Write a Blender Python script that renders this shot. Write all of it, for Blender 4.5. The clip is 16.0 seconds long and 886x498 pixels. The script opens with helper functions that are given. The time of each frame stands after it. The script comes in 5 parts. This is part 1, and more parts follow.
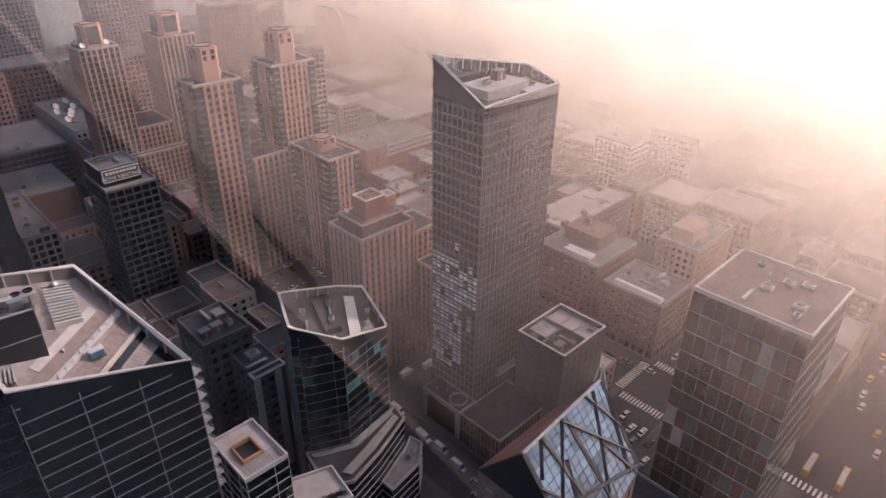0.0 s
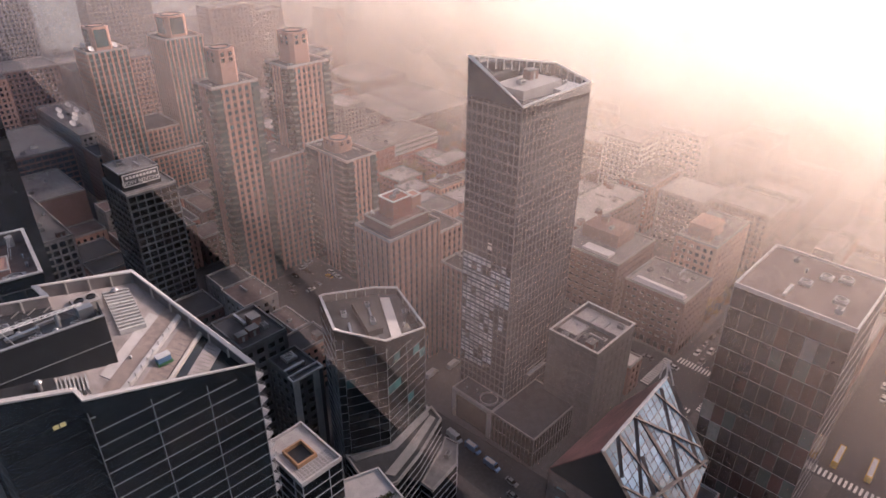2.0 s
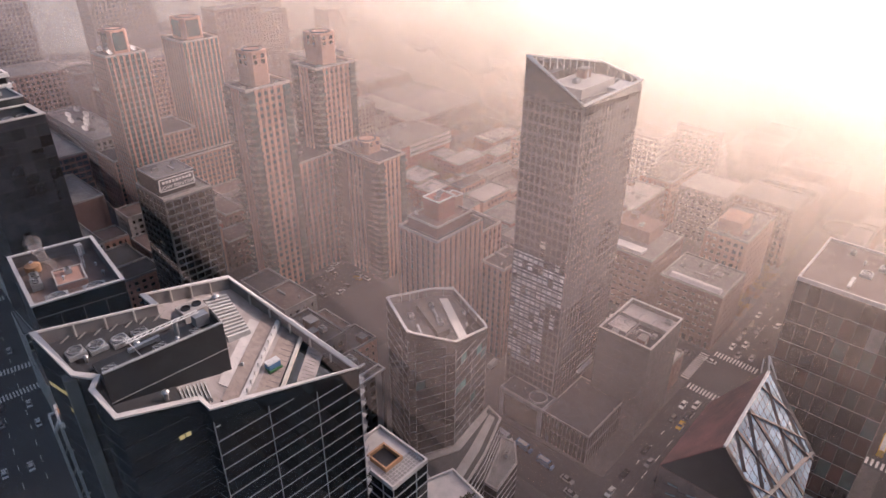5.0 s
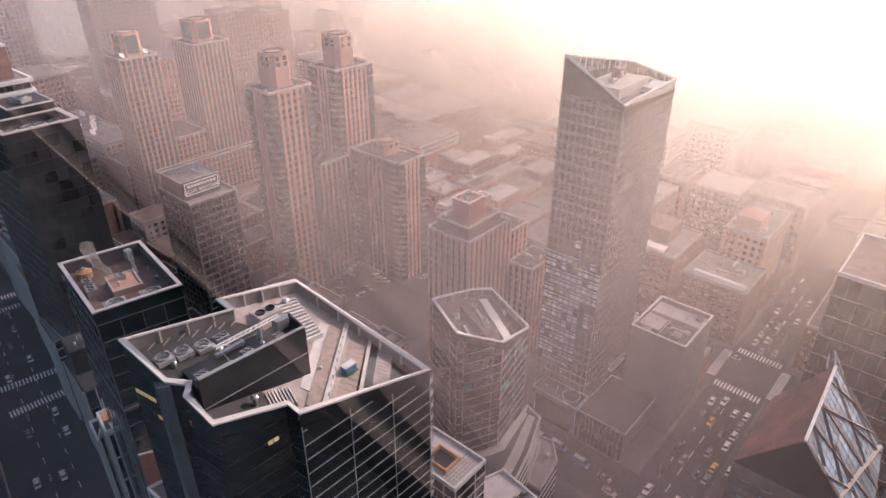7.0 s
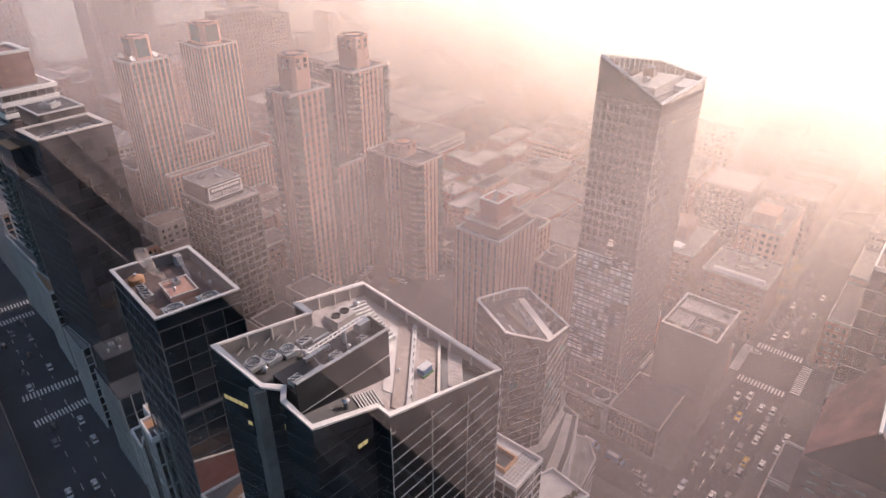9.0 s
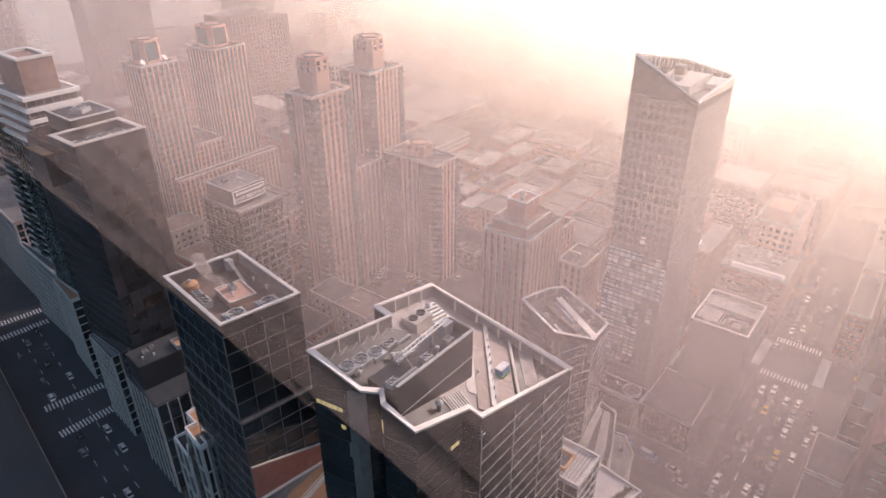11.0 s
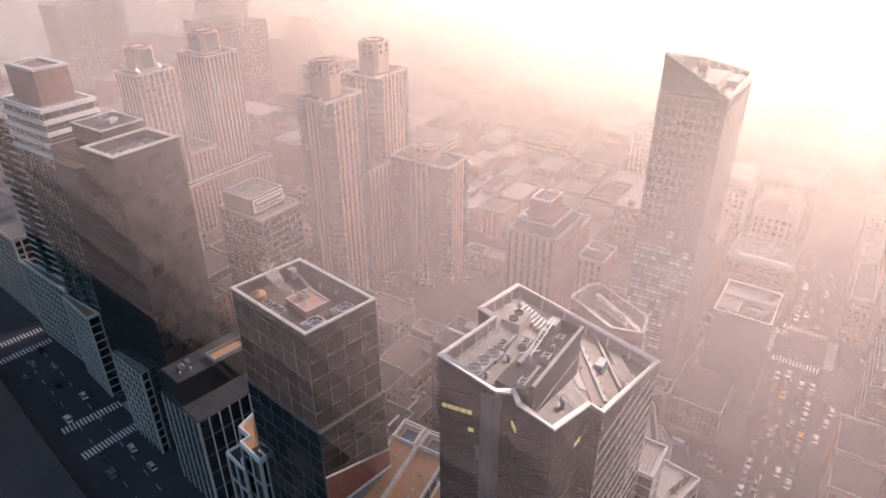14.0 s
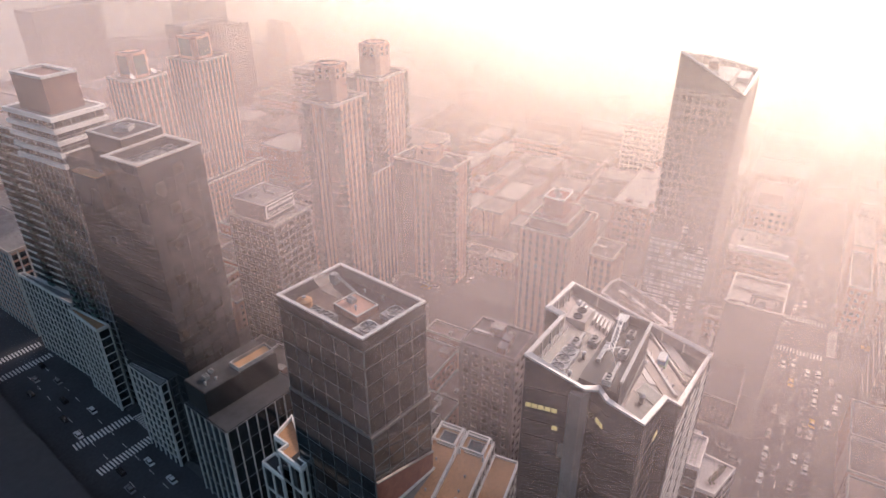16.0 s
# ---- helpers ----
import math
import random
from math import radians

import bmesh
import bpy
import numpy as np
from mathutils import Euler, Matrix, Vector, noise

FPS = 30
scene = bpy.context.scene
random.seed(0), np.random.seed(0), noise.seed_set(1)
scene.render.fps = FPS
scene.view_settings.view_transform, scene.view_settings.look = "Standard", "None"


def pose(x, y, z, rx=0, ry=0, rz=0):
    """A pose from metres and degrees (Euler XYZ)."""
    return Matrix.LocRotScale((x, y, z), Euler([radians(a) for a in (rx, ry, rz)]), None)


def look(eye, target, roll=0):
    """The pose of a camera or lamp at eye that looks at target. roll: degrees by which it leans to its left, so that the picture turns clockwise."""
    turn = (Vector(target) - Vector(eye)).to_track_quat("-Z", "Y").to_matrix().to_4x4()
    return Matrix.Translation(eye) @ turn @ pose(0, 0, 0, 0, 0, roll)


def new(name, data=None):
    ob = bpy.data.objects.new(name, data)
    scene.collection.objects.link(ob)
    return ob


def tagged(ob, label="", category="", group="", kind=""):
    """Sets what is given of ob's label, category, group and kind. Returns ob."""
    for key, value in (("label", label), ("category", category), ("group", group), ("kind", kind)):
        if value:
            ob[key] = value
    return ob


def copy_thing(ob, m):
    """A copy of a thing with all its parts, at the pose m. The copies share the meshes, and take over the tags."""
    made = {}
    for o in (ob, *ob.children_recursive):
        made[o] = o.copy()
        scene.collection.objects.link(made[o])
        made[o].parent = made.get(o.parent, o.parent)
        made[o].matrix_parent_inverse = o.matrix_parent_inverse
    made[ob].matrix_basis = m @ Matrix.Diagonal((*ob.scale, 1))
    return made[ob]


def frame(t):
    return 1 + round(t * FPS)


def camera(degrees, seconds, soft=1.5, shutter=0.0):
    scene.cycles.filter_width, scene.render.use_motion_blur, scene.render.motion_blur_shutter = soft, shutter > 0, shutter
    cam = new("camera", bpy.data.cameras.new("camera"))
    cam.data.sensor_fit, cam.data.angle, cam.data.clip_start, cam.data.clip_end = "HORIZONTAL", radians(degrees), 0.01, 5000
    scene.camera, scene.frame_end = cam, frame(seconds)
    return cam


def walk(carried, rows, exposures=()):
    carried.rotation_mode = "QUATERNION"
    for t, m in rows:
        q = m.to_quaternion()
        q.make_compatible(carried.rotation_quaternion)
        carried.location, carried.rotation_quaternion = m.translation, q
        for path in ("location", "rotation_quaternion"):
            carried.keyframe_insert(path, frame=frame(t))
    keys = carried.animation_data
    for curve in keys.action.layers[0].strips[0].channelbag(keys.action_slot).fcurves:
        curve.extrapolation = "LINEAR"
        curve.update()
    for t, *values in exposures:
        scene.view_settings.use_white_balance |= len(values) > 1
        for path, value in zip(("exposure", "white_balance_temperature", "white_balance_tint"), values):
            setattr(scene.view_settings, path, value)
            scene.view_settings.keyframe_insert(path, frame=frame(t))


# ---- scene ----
cam = camera(68.7, 16.0)
METRES, EYE, TILT, LEAN, TURN = 120.0, 164.4, 0.0, 0.0, -44.6
ROWS = [
    (0.0, 0.0, 0.0, 0.0, 0.32, -29.47, -0.56),
    (0.5, -0.029, 0.0, -0.0003, -0.04, -29.47, -0.51),
    (1.0, -0.0582, 0.0003, -0.0004, -0.41, -29.47, -0.46),
    (1.5, -0.0882, 0.0008, -0.0011, -0.77, -29.45, -0.46),
    (2.0, -0.1175, 0.0015, -0.0013, -1.1, -29.45, -0.42),
    (2.5, -0.1474, 0.0023, -0.0012, -1.45, -29.46, -0.4),
    (3.0, -0.1774, 0.003, -0.0016, -1.79, -29.44, -0.38),
    (5.5, -0.3284, 0.0118, -0.001, -3.26, -29.49, -0.2),
    (6.0, -0.359, 0.0136, -0.0014, -3.57, -29.46, -0.16),
    (6.5, -0.3899, 0.0155, -0.0015, -3.89, -29.44, -0.12),
    (7.0, -0.4208, 0.0178, -0.0012, -4.29, -29.43, -0.11),
    (7.5, -0.4518, 0.02, -0.001, -4.71, -29.42, -0.08),
    (8.0, -0.4831, 0.0226, -0.0008, -5.1, -29.42, -0.05),
    (8.5, -0.5143, 0.0244, -0.0003, -5.49, -29.4, -0.01),
    (9.0, -0.546, 0.0275, -0.0001, -5.86, -29.38, -0.0),
    (11.5, -0.7061, 0.047, 0.0008, -8.08, -29.33, 0.17),
    (12.0, -0.7378, 0.0516, 0.0016, -8.64, -29.32, 0.19),
    (12.5, -0.7695, 0.0561, 0.0019, -9.34, -29.29, 0.19),
    (13.0, -0.8012, 0.0612, 0.0025, -10.08, -29.26, 0.21),
    (13.5, -0.8332, 0.0653, 0.0022, -10.86, -29.19, 0.19),
    (14.0, -0.8651, 0.0704, 0.0025, -11.7, -29.15, 0.22),
    (14.5, -0.8969, 0.0767, 0.0027, -12.5, -29.12, 0.25),
    (15.0, -0.929, 0.0831, 0.0024, -13.26, -29.04, 0.24),
    (15.5, -0.9609, 0.0909, 0.0031, -14.01, -29.04, 0.26),
    (16.0, -0.9928, 0.0994, 0.004, -14.75, -29.07, 0.32),
]
walk(cam, [(t, pose(0, 0, EYE, TILT, LEAN, TURN) @ pose(METRES * x, METRES * y, METRES * z, 90 + pitch, roll, yaw)) for t, x, y, z, yaw, pitch, roll in ROWS],
     exposures=[(0.0, -0.15, 6400, 11), (7.0, 0.1, 6480, 10), (16.0, 0.18, 6560, 6)])


# ---- world, sun, exposure ----
SUN_AZ, SUN_EL = -13.0, 29.0          # degrees from +x towards +y, and above the horizon
world = bpy.data.worlds.new("sky")
scene.world = world
scene.cycles.transparent_max_bounces = 40          # many thin banks of mist, one behind the other
world.use_nodes = True
wn = world.node_tree.nodes
sky = wn.new("ShaderNodeTexSky")
sky.sky_type, sky.sun_disc = "NISHITA", False
sky.sun_elevation, sky.sun_rotation = radians(SUN_EL), radians(90 - SUN_AZ)
sky.dust_density, sky.air_density, sky.ozone_density = 1.5, 1.2, 3.0
wn["Background"].inputs["Strength"].default_value = 0.15
world.node_tree.links.new(sky.outputs[0], wn["Background"].inputs["Color"])
sun = new("sun", bpy.data.lights.new("sun", "SUN"))
sun.data.energy, sun.data.angle, sun.data.color = 5.0, radians(0.9), (1.0, 0.77, 0.71)
sun_way = Vector((math.cos(radians(SUN_AZ)) * math.cos(radians(SUN_EL)), math.sin(radians(SUN_AZ)) * math.cos(radians(SUN_EL)), math.sin(radians(SUN_EL))))
sun.matrix_world = look(sun_way * 900, (0, 0, 0))


# ---- materials ----
def mat(name, col, rough=0.8, metal=0.0, vary=0.25, fine=1.2, coarse=0.08, bump=0.15, each=0.0, spec=0.5, tint=None):
    """A surface with variation at two scales and, where each > 0, from piece to piece."""
    m = bpy.data.materials.new(name)
    m.use_nodes = True
    nt = m.node_tree
    n, l = nt.nodes, nt.links
    b = n["Principled BSDF"]
    b.inputs["Roughness"].default_value, b.inputs["Metallic"].default_value = rough, metal
    b.inputs["Specular IOR Level"].default_value = spec
    g = n.new("ShaderNodeNewGeometry")
    n1, n2 = n.new("ShaderNodeTexNoise"), n.new("ShaderNodeTexNoise")
    for k, s, d in ((n1, fine, 6.0), (n2, coarse, 3.0)):
        k.inputs["Scale"].default_value, k.inputs["Detail"].default_value = s, d
        l.new(g.outputs["Position"], k.inputs["Vector"])
    mixer = n.new("ShaderNodeMath")
    mixer.operation = "ADD"
    l.new(n1.outputs["Fac"], mixer.inputs[0])
    l.new(n2.outputs["Fac"], mixer.inputs[1])
    rng = n.new("ShaderNodeMapRange")
    rng.inputs["From Min"].default_value, rng.inputs["From Max"].default_value = 0.65, 1.35
    rng.inputs["To Min"].default_value, rng.inputs["To Max"].default_value = 1 - vary, 1 + vary
    l.new(mixer.outputs[0], rng.inputs["Value"])
    val = rng.outputs[0]
    if each:
        oi = n.new("ShaderNodeObjectInfo")
        r2 = n.new("ShaderNodeMapRange")
        r2.inputs["To Min"].default_value, r2.inputs["To Max"].default_value = 1 - each, 1 + each
        l.new(oi.outputs["Random"], r2.inputs["Value"])
        mul = n.new("ShaderNodeMath")
        mul.operation = "MULTIPLY"
        l.new(val, mul.inputs[0])
        l.new(r2.outputs[0], mul.inputs[1])
        val = mul.outputs[0]
    vm = n.new("ShaderNodeVectorMath")
    vm.operation = "SCALE"
    vm.inputs[0].default_value = col[:3]
    l.new(val, vm.inputs["Scale"])
    l.new(vm.outputs[0], b.inputs["Base Color"])
    if bump:
        bp = n.new("ShaderNodeBump")
        bp.inputs["Strength"].default_value, bp.inputs["Distance"].default_value = bump, 0.2
        l.new(n1.outputs["Fac"], bp.inputs["Height"])
        l.new(bp.outputs[0], b.inputs["Normal"])
    return m


M = dict(
    asphalt=mat("asphalt", (0.045, 0.045, 0.048), 0.9, vary=0.35, fine=0.9, coarse=0.04),
    pavement=mat("pavement", (0.085, 0.082, 0.08), 0.9, vary=0.3, fine=0.7, coarse=0.05),
    yard=mat("yard", (0.07, 0.068, 0.066), 0.95, vary=0.4, fine=0.3, coarse=0.03),
    paint=mat("road_paint", (0.62, 0.61, 0.58), 0.8, vary=0.3, fine=2.0),
    brick=mat("pink_brick", (0.46, 0.275, 0.215), 0.9, vary=0.22, fine=0.8, coarse=0.05, each=0.08),
    brick_dark=mat("dark_brick", (0.20, 0.12, 0.10), 0.9, vary=0.3, fine=0.6, each=0.06),
    brick_red=mat("red_brick", (0.30, 0.12, 0.085), 0.9, vary=0.3, fine=0.6, each=0.06),
    stone=mat("pale_stone", (0.44, 0.40, 0.36), 0.85, vary=0.2, fine=0.6, each=0.06),
    concrete=mat("concrete", (0.30, 0.285, 0.27), 0.9, vary=0.25, fine=0.5, coarse=0.06, each=0.05),
    concrete_dark=mat("dark_concrete", (0.10, 0.10, 0.10), 0.9, vary=0.3, fine=0.5, coarse=0.06, each=0.05),
    white=mat("white_paint", (0.72, 0.70, 0.67), 0.6, vary=0.12, fine=0.9, each=0.04),
    offwhite=mat("pale_panels", (0.50, 0.48, 0.46), 0.7, vary=0.15, fine=0.6, each=0.05),
    trim=mat("pale_metal_trim", (0.52, 0.49, 0.47), 0.5, 0.1, vary=0.12, fine=0.8, bump=0.05),
    line=mat("aluminium_band", (0.40, 0.40, 0.41), 0.5, 0.0, vary=0.15, fine=0.6, bump=0.05, each=0.08),
    thin_line=mat("grey_aluminium_line", (0.24, 0.245, 0.25), 0.5, 0.1, vary=0.2, fine=0.6, bump=0.05, each=0.12),
    darkline=mat("dark_mullion", (0.13, 0.13, 0.135), 0.5, 0.1, vary=0.2, fine=0.6, bump=0.05, each=0.1),
    black=mat("black_panel", (0.022, 0.022, 0.024), 0.5, vary=0.3, fine=0.4, coarse=0.05),
    glass=mat("dark_glass", (0.012, 0.018, 0.022), 0.06, 0.0, vary=0.4, fine=0.15, coarse=0.03, bump=0.015, each=0.5, spec=0.8),
    glass_blue=mat("blue_glass", (0.02, 0.05, 0.075), 0.06, 0.0, vary=0.4, fine=0.15, bump=0.015, each=0.5, spec=0.9),
    glass_teal=mat("teal_glass", (0.05, 0.135, 0.14), 0.1, 0.0, vary=0.4, fine=0.2, bump=0.02, each=0.5, spec=0.8),
    blind=mat("pale_blind_behind_glass", (0.22, 0.21, 0.19), 0.15, vary=0.3, fine=0.5, bump=0.02, each=0.4, spec=0.8),
    mirror=mat("mirror_glass", (0.30, 0.33, 0.36), 0.05, 0.9, vary=0.2, fine=0.12, bump=0.03, each=0.25),
    roof=mat("roof_membrane", (0.20, 0.19, 0.185), 0.9, vary=0.35, fine=0.5, coarse=0.09),
    roof_dark=mat("dark_roof", (0.055, 0.055, 0.057), 0.9, vary=0.4, fine=0.4, coarse=0.07),
    roof_pale=mat("pale_roof", (0.46, 0.43, 0.41), 0.85, vary=0.25, fine=0.4, coarse=0.08),
    deck=mat("timber_deck", (0.42, 0.24, 0.13), 0.8, vary=0.25, fine=1.5, each=0.1),
    metal=mat("galvanised_metal", (0.42, 0.42, 0.42), 0.45, 0.7, vary=0.2, fine=1.5, each=0.1),
    unit=mat("machine_grey", (0.36, 0.36, 0.35), 0.6, 0.2, vary=0.2, fine=1.5, each=0.15),
    glass_sky=mat("skylight_glass", (0.10, 0.19, 0.28), 0.07, 0.0, vary=0.35, fine=0.2, bump=0.02, each=0.45, spec=0.9),
    glass_bay=mat("green_grey_glass", (0.04, 0.075, 0.075), 0.1, 0.0, vary=0.4, fine=0.3, bump=0.03, each=0.5, spec=0.9),
    glass_red=mat("red_tinted_glass", (0.05, 0.022, 0.022), 0.08, 0.0, vary=0.4, fine=0.15, bump=0.015, each=0.5, spec=0.8),
    glass_grey=mat("grey_glass", (0.03, 0.033, 0.038), 0.12, 0.0, vary=0.4, fine=0.15, coarse=0.03, bump=0.02, each=0.4, spec=0.7),
    brick_mid=mat("brown_brick", (0.27, 0.165, 0.13), 0.9, vary=0.25, fine=0.7, each=0.06),
    liner=mat("inner_cladding", (0.15, 0.135, 0.13), 0.8, vary=0.3, fine=0.6),
    deck_grey=mat("worn_roof_deck", (0.30, 0.265, 0.25), 0.85, vary=0.35, fine=0.5, coarse=0.12),
    roof_brown=mat("brown_roof", (0.15, 0.11, 0.095), 0.9, vary=0.35, fine=0.5, coarse=0.12),
    painted_reflection=mat("sunlit_mirror_pane", (0.86, 0.84, 0.81), 0.25, 0.0, vary=0.3, fine=0.5, bump=0.05, each=0.35),
    teal_panel=mat("teal_spandrel_panel", (0.09, 0.19, 0.19), 0.3, 0.0, vary=0.3, fine=0.6, each=0.3, spec=0.8),
    balcony=mat("dark_balcony_panel", (0.065, 0.105, 0.098), 0.4, 0.1, vary=0.3, fine=0.8, each=0.3),
    tyre=mat("tyre_rubber", (0.02, 0.02, 0.02), 0.9),
)


# ---- mesh building ----
class Geo:
    def __init__(self):
        self.v, self.f = [], []

    def hexa(self, c):
        b = len(self.v)
        self.v += [tuple(p) for p in c]
        self.f += [tuple(b + i for i in q) for q in ((0, 3, 2, 1), (4, 5, 6, 7), (0, 1, 5, 4), (1, 2, 6, 5), (2, 3, 7, 6), (3, 0, 4, 7))]
        return self

    def box(self, x0, y0, z0, x1, y1, z1):
        return self.hexa([(x0, y0, z0), (x1, y0, z0), (x1, y1, z0), (x0, y1, z0), (x0, y0, z1), (x1, y0, z1), (x1, y1, z1), (x0, y1, z1)])

    def beam(self, a, b, w, h):
        """A square bar from a to b, w wide and h high."""
        a, b = Vector(a), Vector(b)
        d = (b - a).normalized()
        side = d.cross(Vector((0, 0, 1)))
        side = side.normalized() if side.length > 1e-4 else Vector((1, 0, 0))
        up = side.cross(d).normalized()
        s, u = side * w / 2, up * h / 2
        return self.hexa([a - s - u, a + s - u, b + s - u, b - s - u, a - s + u, a + s + u, b + s + u, b - s + u])

    def prism(self, poly, z0, tops):
        """A closed solid over an anticlockwise outline."""
        n, b = len(poly), len(self.v)
        tops = [tops] * n if not isinstance(tops, (list, tuple)) else tops
        self.v += [(x, y, z0) for x, y in poly] + [(x, y, t) for (x, y), t in zip(poly, tops)]
        self.f.append(tuple(b + i for i in reversed(range(n))))
        self.f.append(tuple(b + n + i for i in range(n)))
        for i in range(n):
            j = (i + 1) % n
            self.f.append((b + i, b + j, b + n + j, b + n + i))
        return self

    def cyl(self, x, y, z0, z1, r, seg=14, r2=None):
        r2 = r if r2 is None else r2
        b = len(self.v)
        for z, q in ((z0, r), (z1, r2)):
            self.v += [(x + q * math.cos(2 * math.pi * i / seg), y + q * math.sin(2 * math.pi * i / seg), z) for i in range(seg)]
        self.f.append(tuple(b + i for i in reversed(range(seg))))
        self.f.append(tuple(b + seg + i for i in range(seg)))
        for i in range(seg):
            j = (i + 1) % seg
            self.f.append((b + i, b + j, b + seg + j, b + seg + i))
        return self

    def ring(self, x, y, z0, z1, r, w, seg=18):
        b = len(self.v)
        for z, q in ((z0, r), (z1, r), (z1, r - w), (z0, r - w)):
            self.v += [(x + q * math.cos(2 * math.pi * i / seg), y + q * math.sin(2 * math.pi * i / seg), z) for i in range(seg)]
        for k in range(4):
            for i in range(seg):
                j, m = (i + 1) % seg, (k + 1) % 4
                self.f.append((b + k * seg + i, b + k * seg + j, b + m * seg + j, b + m * seg + i))
        return self

    def rim(self, poly, z0, tops, w, over=0.0):
        """A parapet that follows an outline: w thick, inside it but for 'over'."""
        n = len(poly)
        tops = [tops] * n if not isinstance(tops, (list, tuple)) else tops
        low = [z0] * n if not isinstance(z0, (list, tuple)) else z0
        out, inn = inset(poly, -over), inset(poly, w)
        b = len(self.v)
        for i in range(n):
            self.v += [(*out[i], low[i]), (*out[i], tops[i]), (*inn[i], tops[i]), (*inn[i], low[i])]
        for i in range(n):
            p, q = b + 4 * i, b + 4 * ((i + 1) % n)
            self.f += [(p + k, q + k, q + (k + 1) % 4, p + (k + 1) % 4) for k in range(4)]
        return self

    def mesh(self, name, material, off=(0, 0, 0)):
        me = bpy.data.meshes.new(name)
        me.from_pydata([(x - off[0], y - off[1], z - off[2]) for x, y, z in self.v], [], self.f)
        me.materials.append(material)
        me.update()
        return me


def inset(poly, d):
    """The outline moved inwards by d."""
    out, n = [], len(poly)
    for i in range(n):
        p, q, r = Vector(poly[i - 1]), Vector(poly[i]), Vector(poly[(i + 1) % n])
        a, b = (q - p).normalized(), (r - q).normalized()
        na, nb = Vector((-a.y, a.x)), Vector((-b.y, b.x))
        k = na + nb
        k = k / max(0.3, k.dot(na)) if k.length > 1e-6 else na
        out.append(tuple(q + k * d))
    return out


def rect(x0, y0, x1, y1):
    return [(x0, y0), (x1, y0), (x1, y1), (x0, y1)]


def base_of(ob):
    v = Vector((0, 0, 0))
    while ob:
        v += ob.location
        ob = ob.parent
    return v


def thing(name, at, label, category, group="", kind=""):
    ob = new(name)
    ob.location = at
    return tagged(ob, label, category, group, kind)


def part(name, geo, material, parent, label=""):
    off = base_of(parent)
    ob = new(name, geo.mesh(name, material, off))
    ob.parent = parent
    if label:
        ob["label"] = label
    return ob


def solid(name, geo, material, label, category, group="", kind=""):
    """A thing of one mesh."""
    n = len(geo.v)
    at = (sum(v[0] for v in geo.v) / n, sum(v[1] for v in geo.v) / n, min(v[2] for v in geo.v))
    ob = new(name, geo.mesh(name, material, at))
    ob.location = at
    return tagged(ob, label, category, group, kind)


UNIT = {}


def piece(name, material, parent, o, u, s0, s1, z0, z1, d0, d1, tilt=0.0):
    """A bar or panel on a wall: from s0 to s1 along it, z0 to z1 up, d0 to d1 out of it, on a shared block."""
    if material.name not in UNIT:
        UNIT[material.name] = Geo().box(0, 0, 0, 1, 1, 1).mesh("block_" + material.name, material)
    ob = new(name, UNIT[material.name])
    ob.parent = parent
    inn = Vector((-u.y, u.x, 0))
    at = Vector((o[0], o[1], 0)) + u * s0 - inn * d1 + Vector((0, 0, z0)) - base_of(parent)
    rot = Matrix((u, inn, Vector((0, 0, 1)))).transposed().to_4x4()
    ob.matrix_basis = Matrix.Translation(at) @ rot @ pose(0, 0, 0, 0, 0, tilt) @ Matrix.Diagonal((s1 - s0, d1 - d0, z1 - z0, 1))
    return ob


def wall_box(geo, o, u, s0, s1, z0, z1, d0, d1):
    inn = Vector((-u.y, u.x, 0))
    p = lambda s, d, z: Vector((o[0], o[1], z)) + u * s - inn * d
    geo.hexa([p(s0, d1, z0), p(s1, d1, z0), p(s1, d0, z0), p(s0, d0, z0), p(s0, d1, z1), p(s1, d1, z1), p(s1, d0, z1), p(s0, d0, z1)])


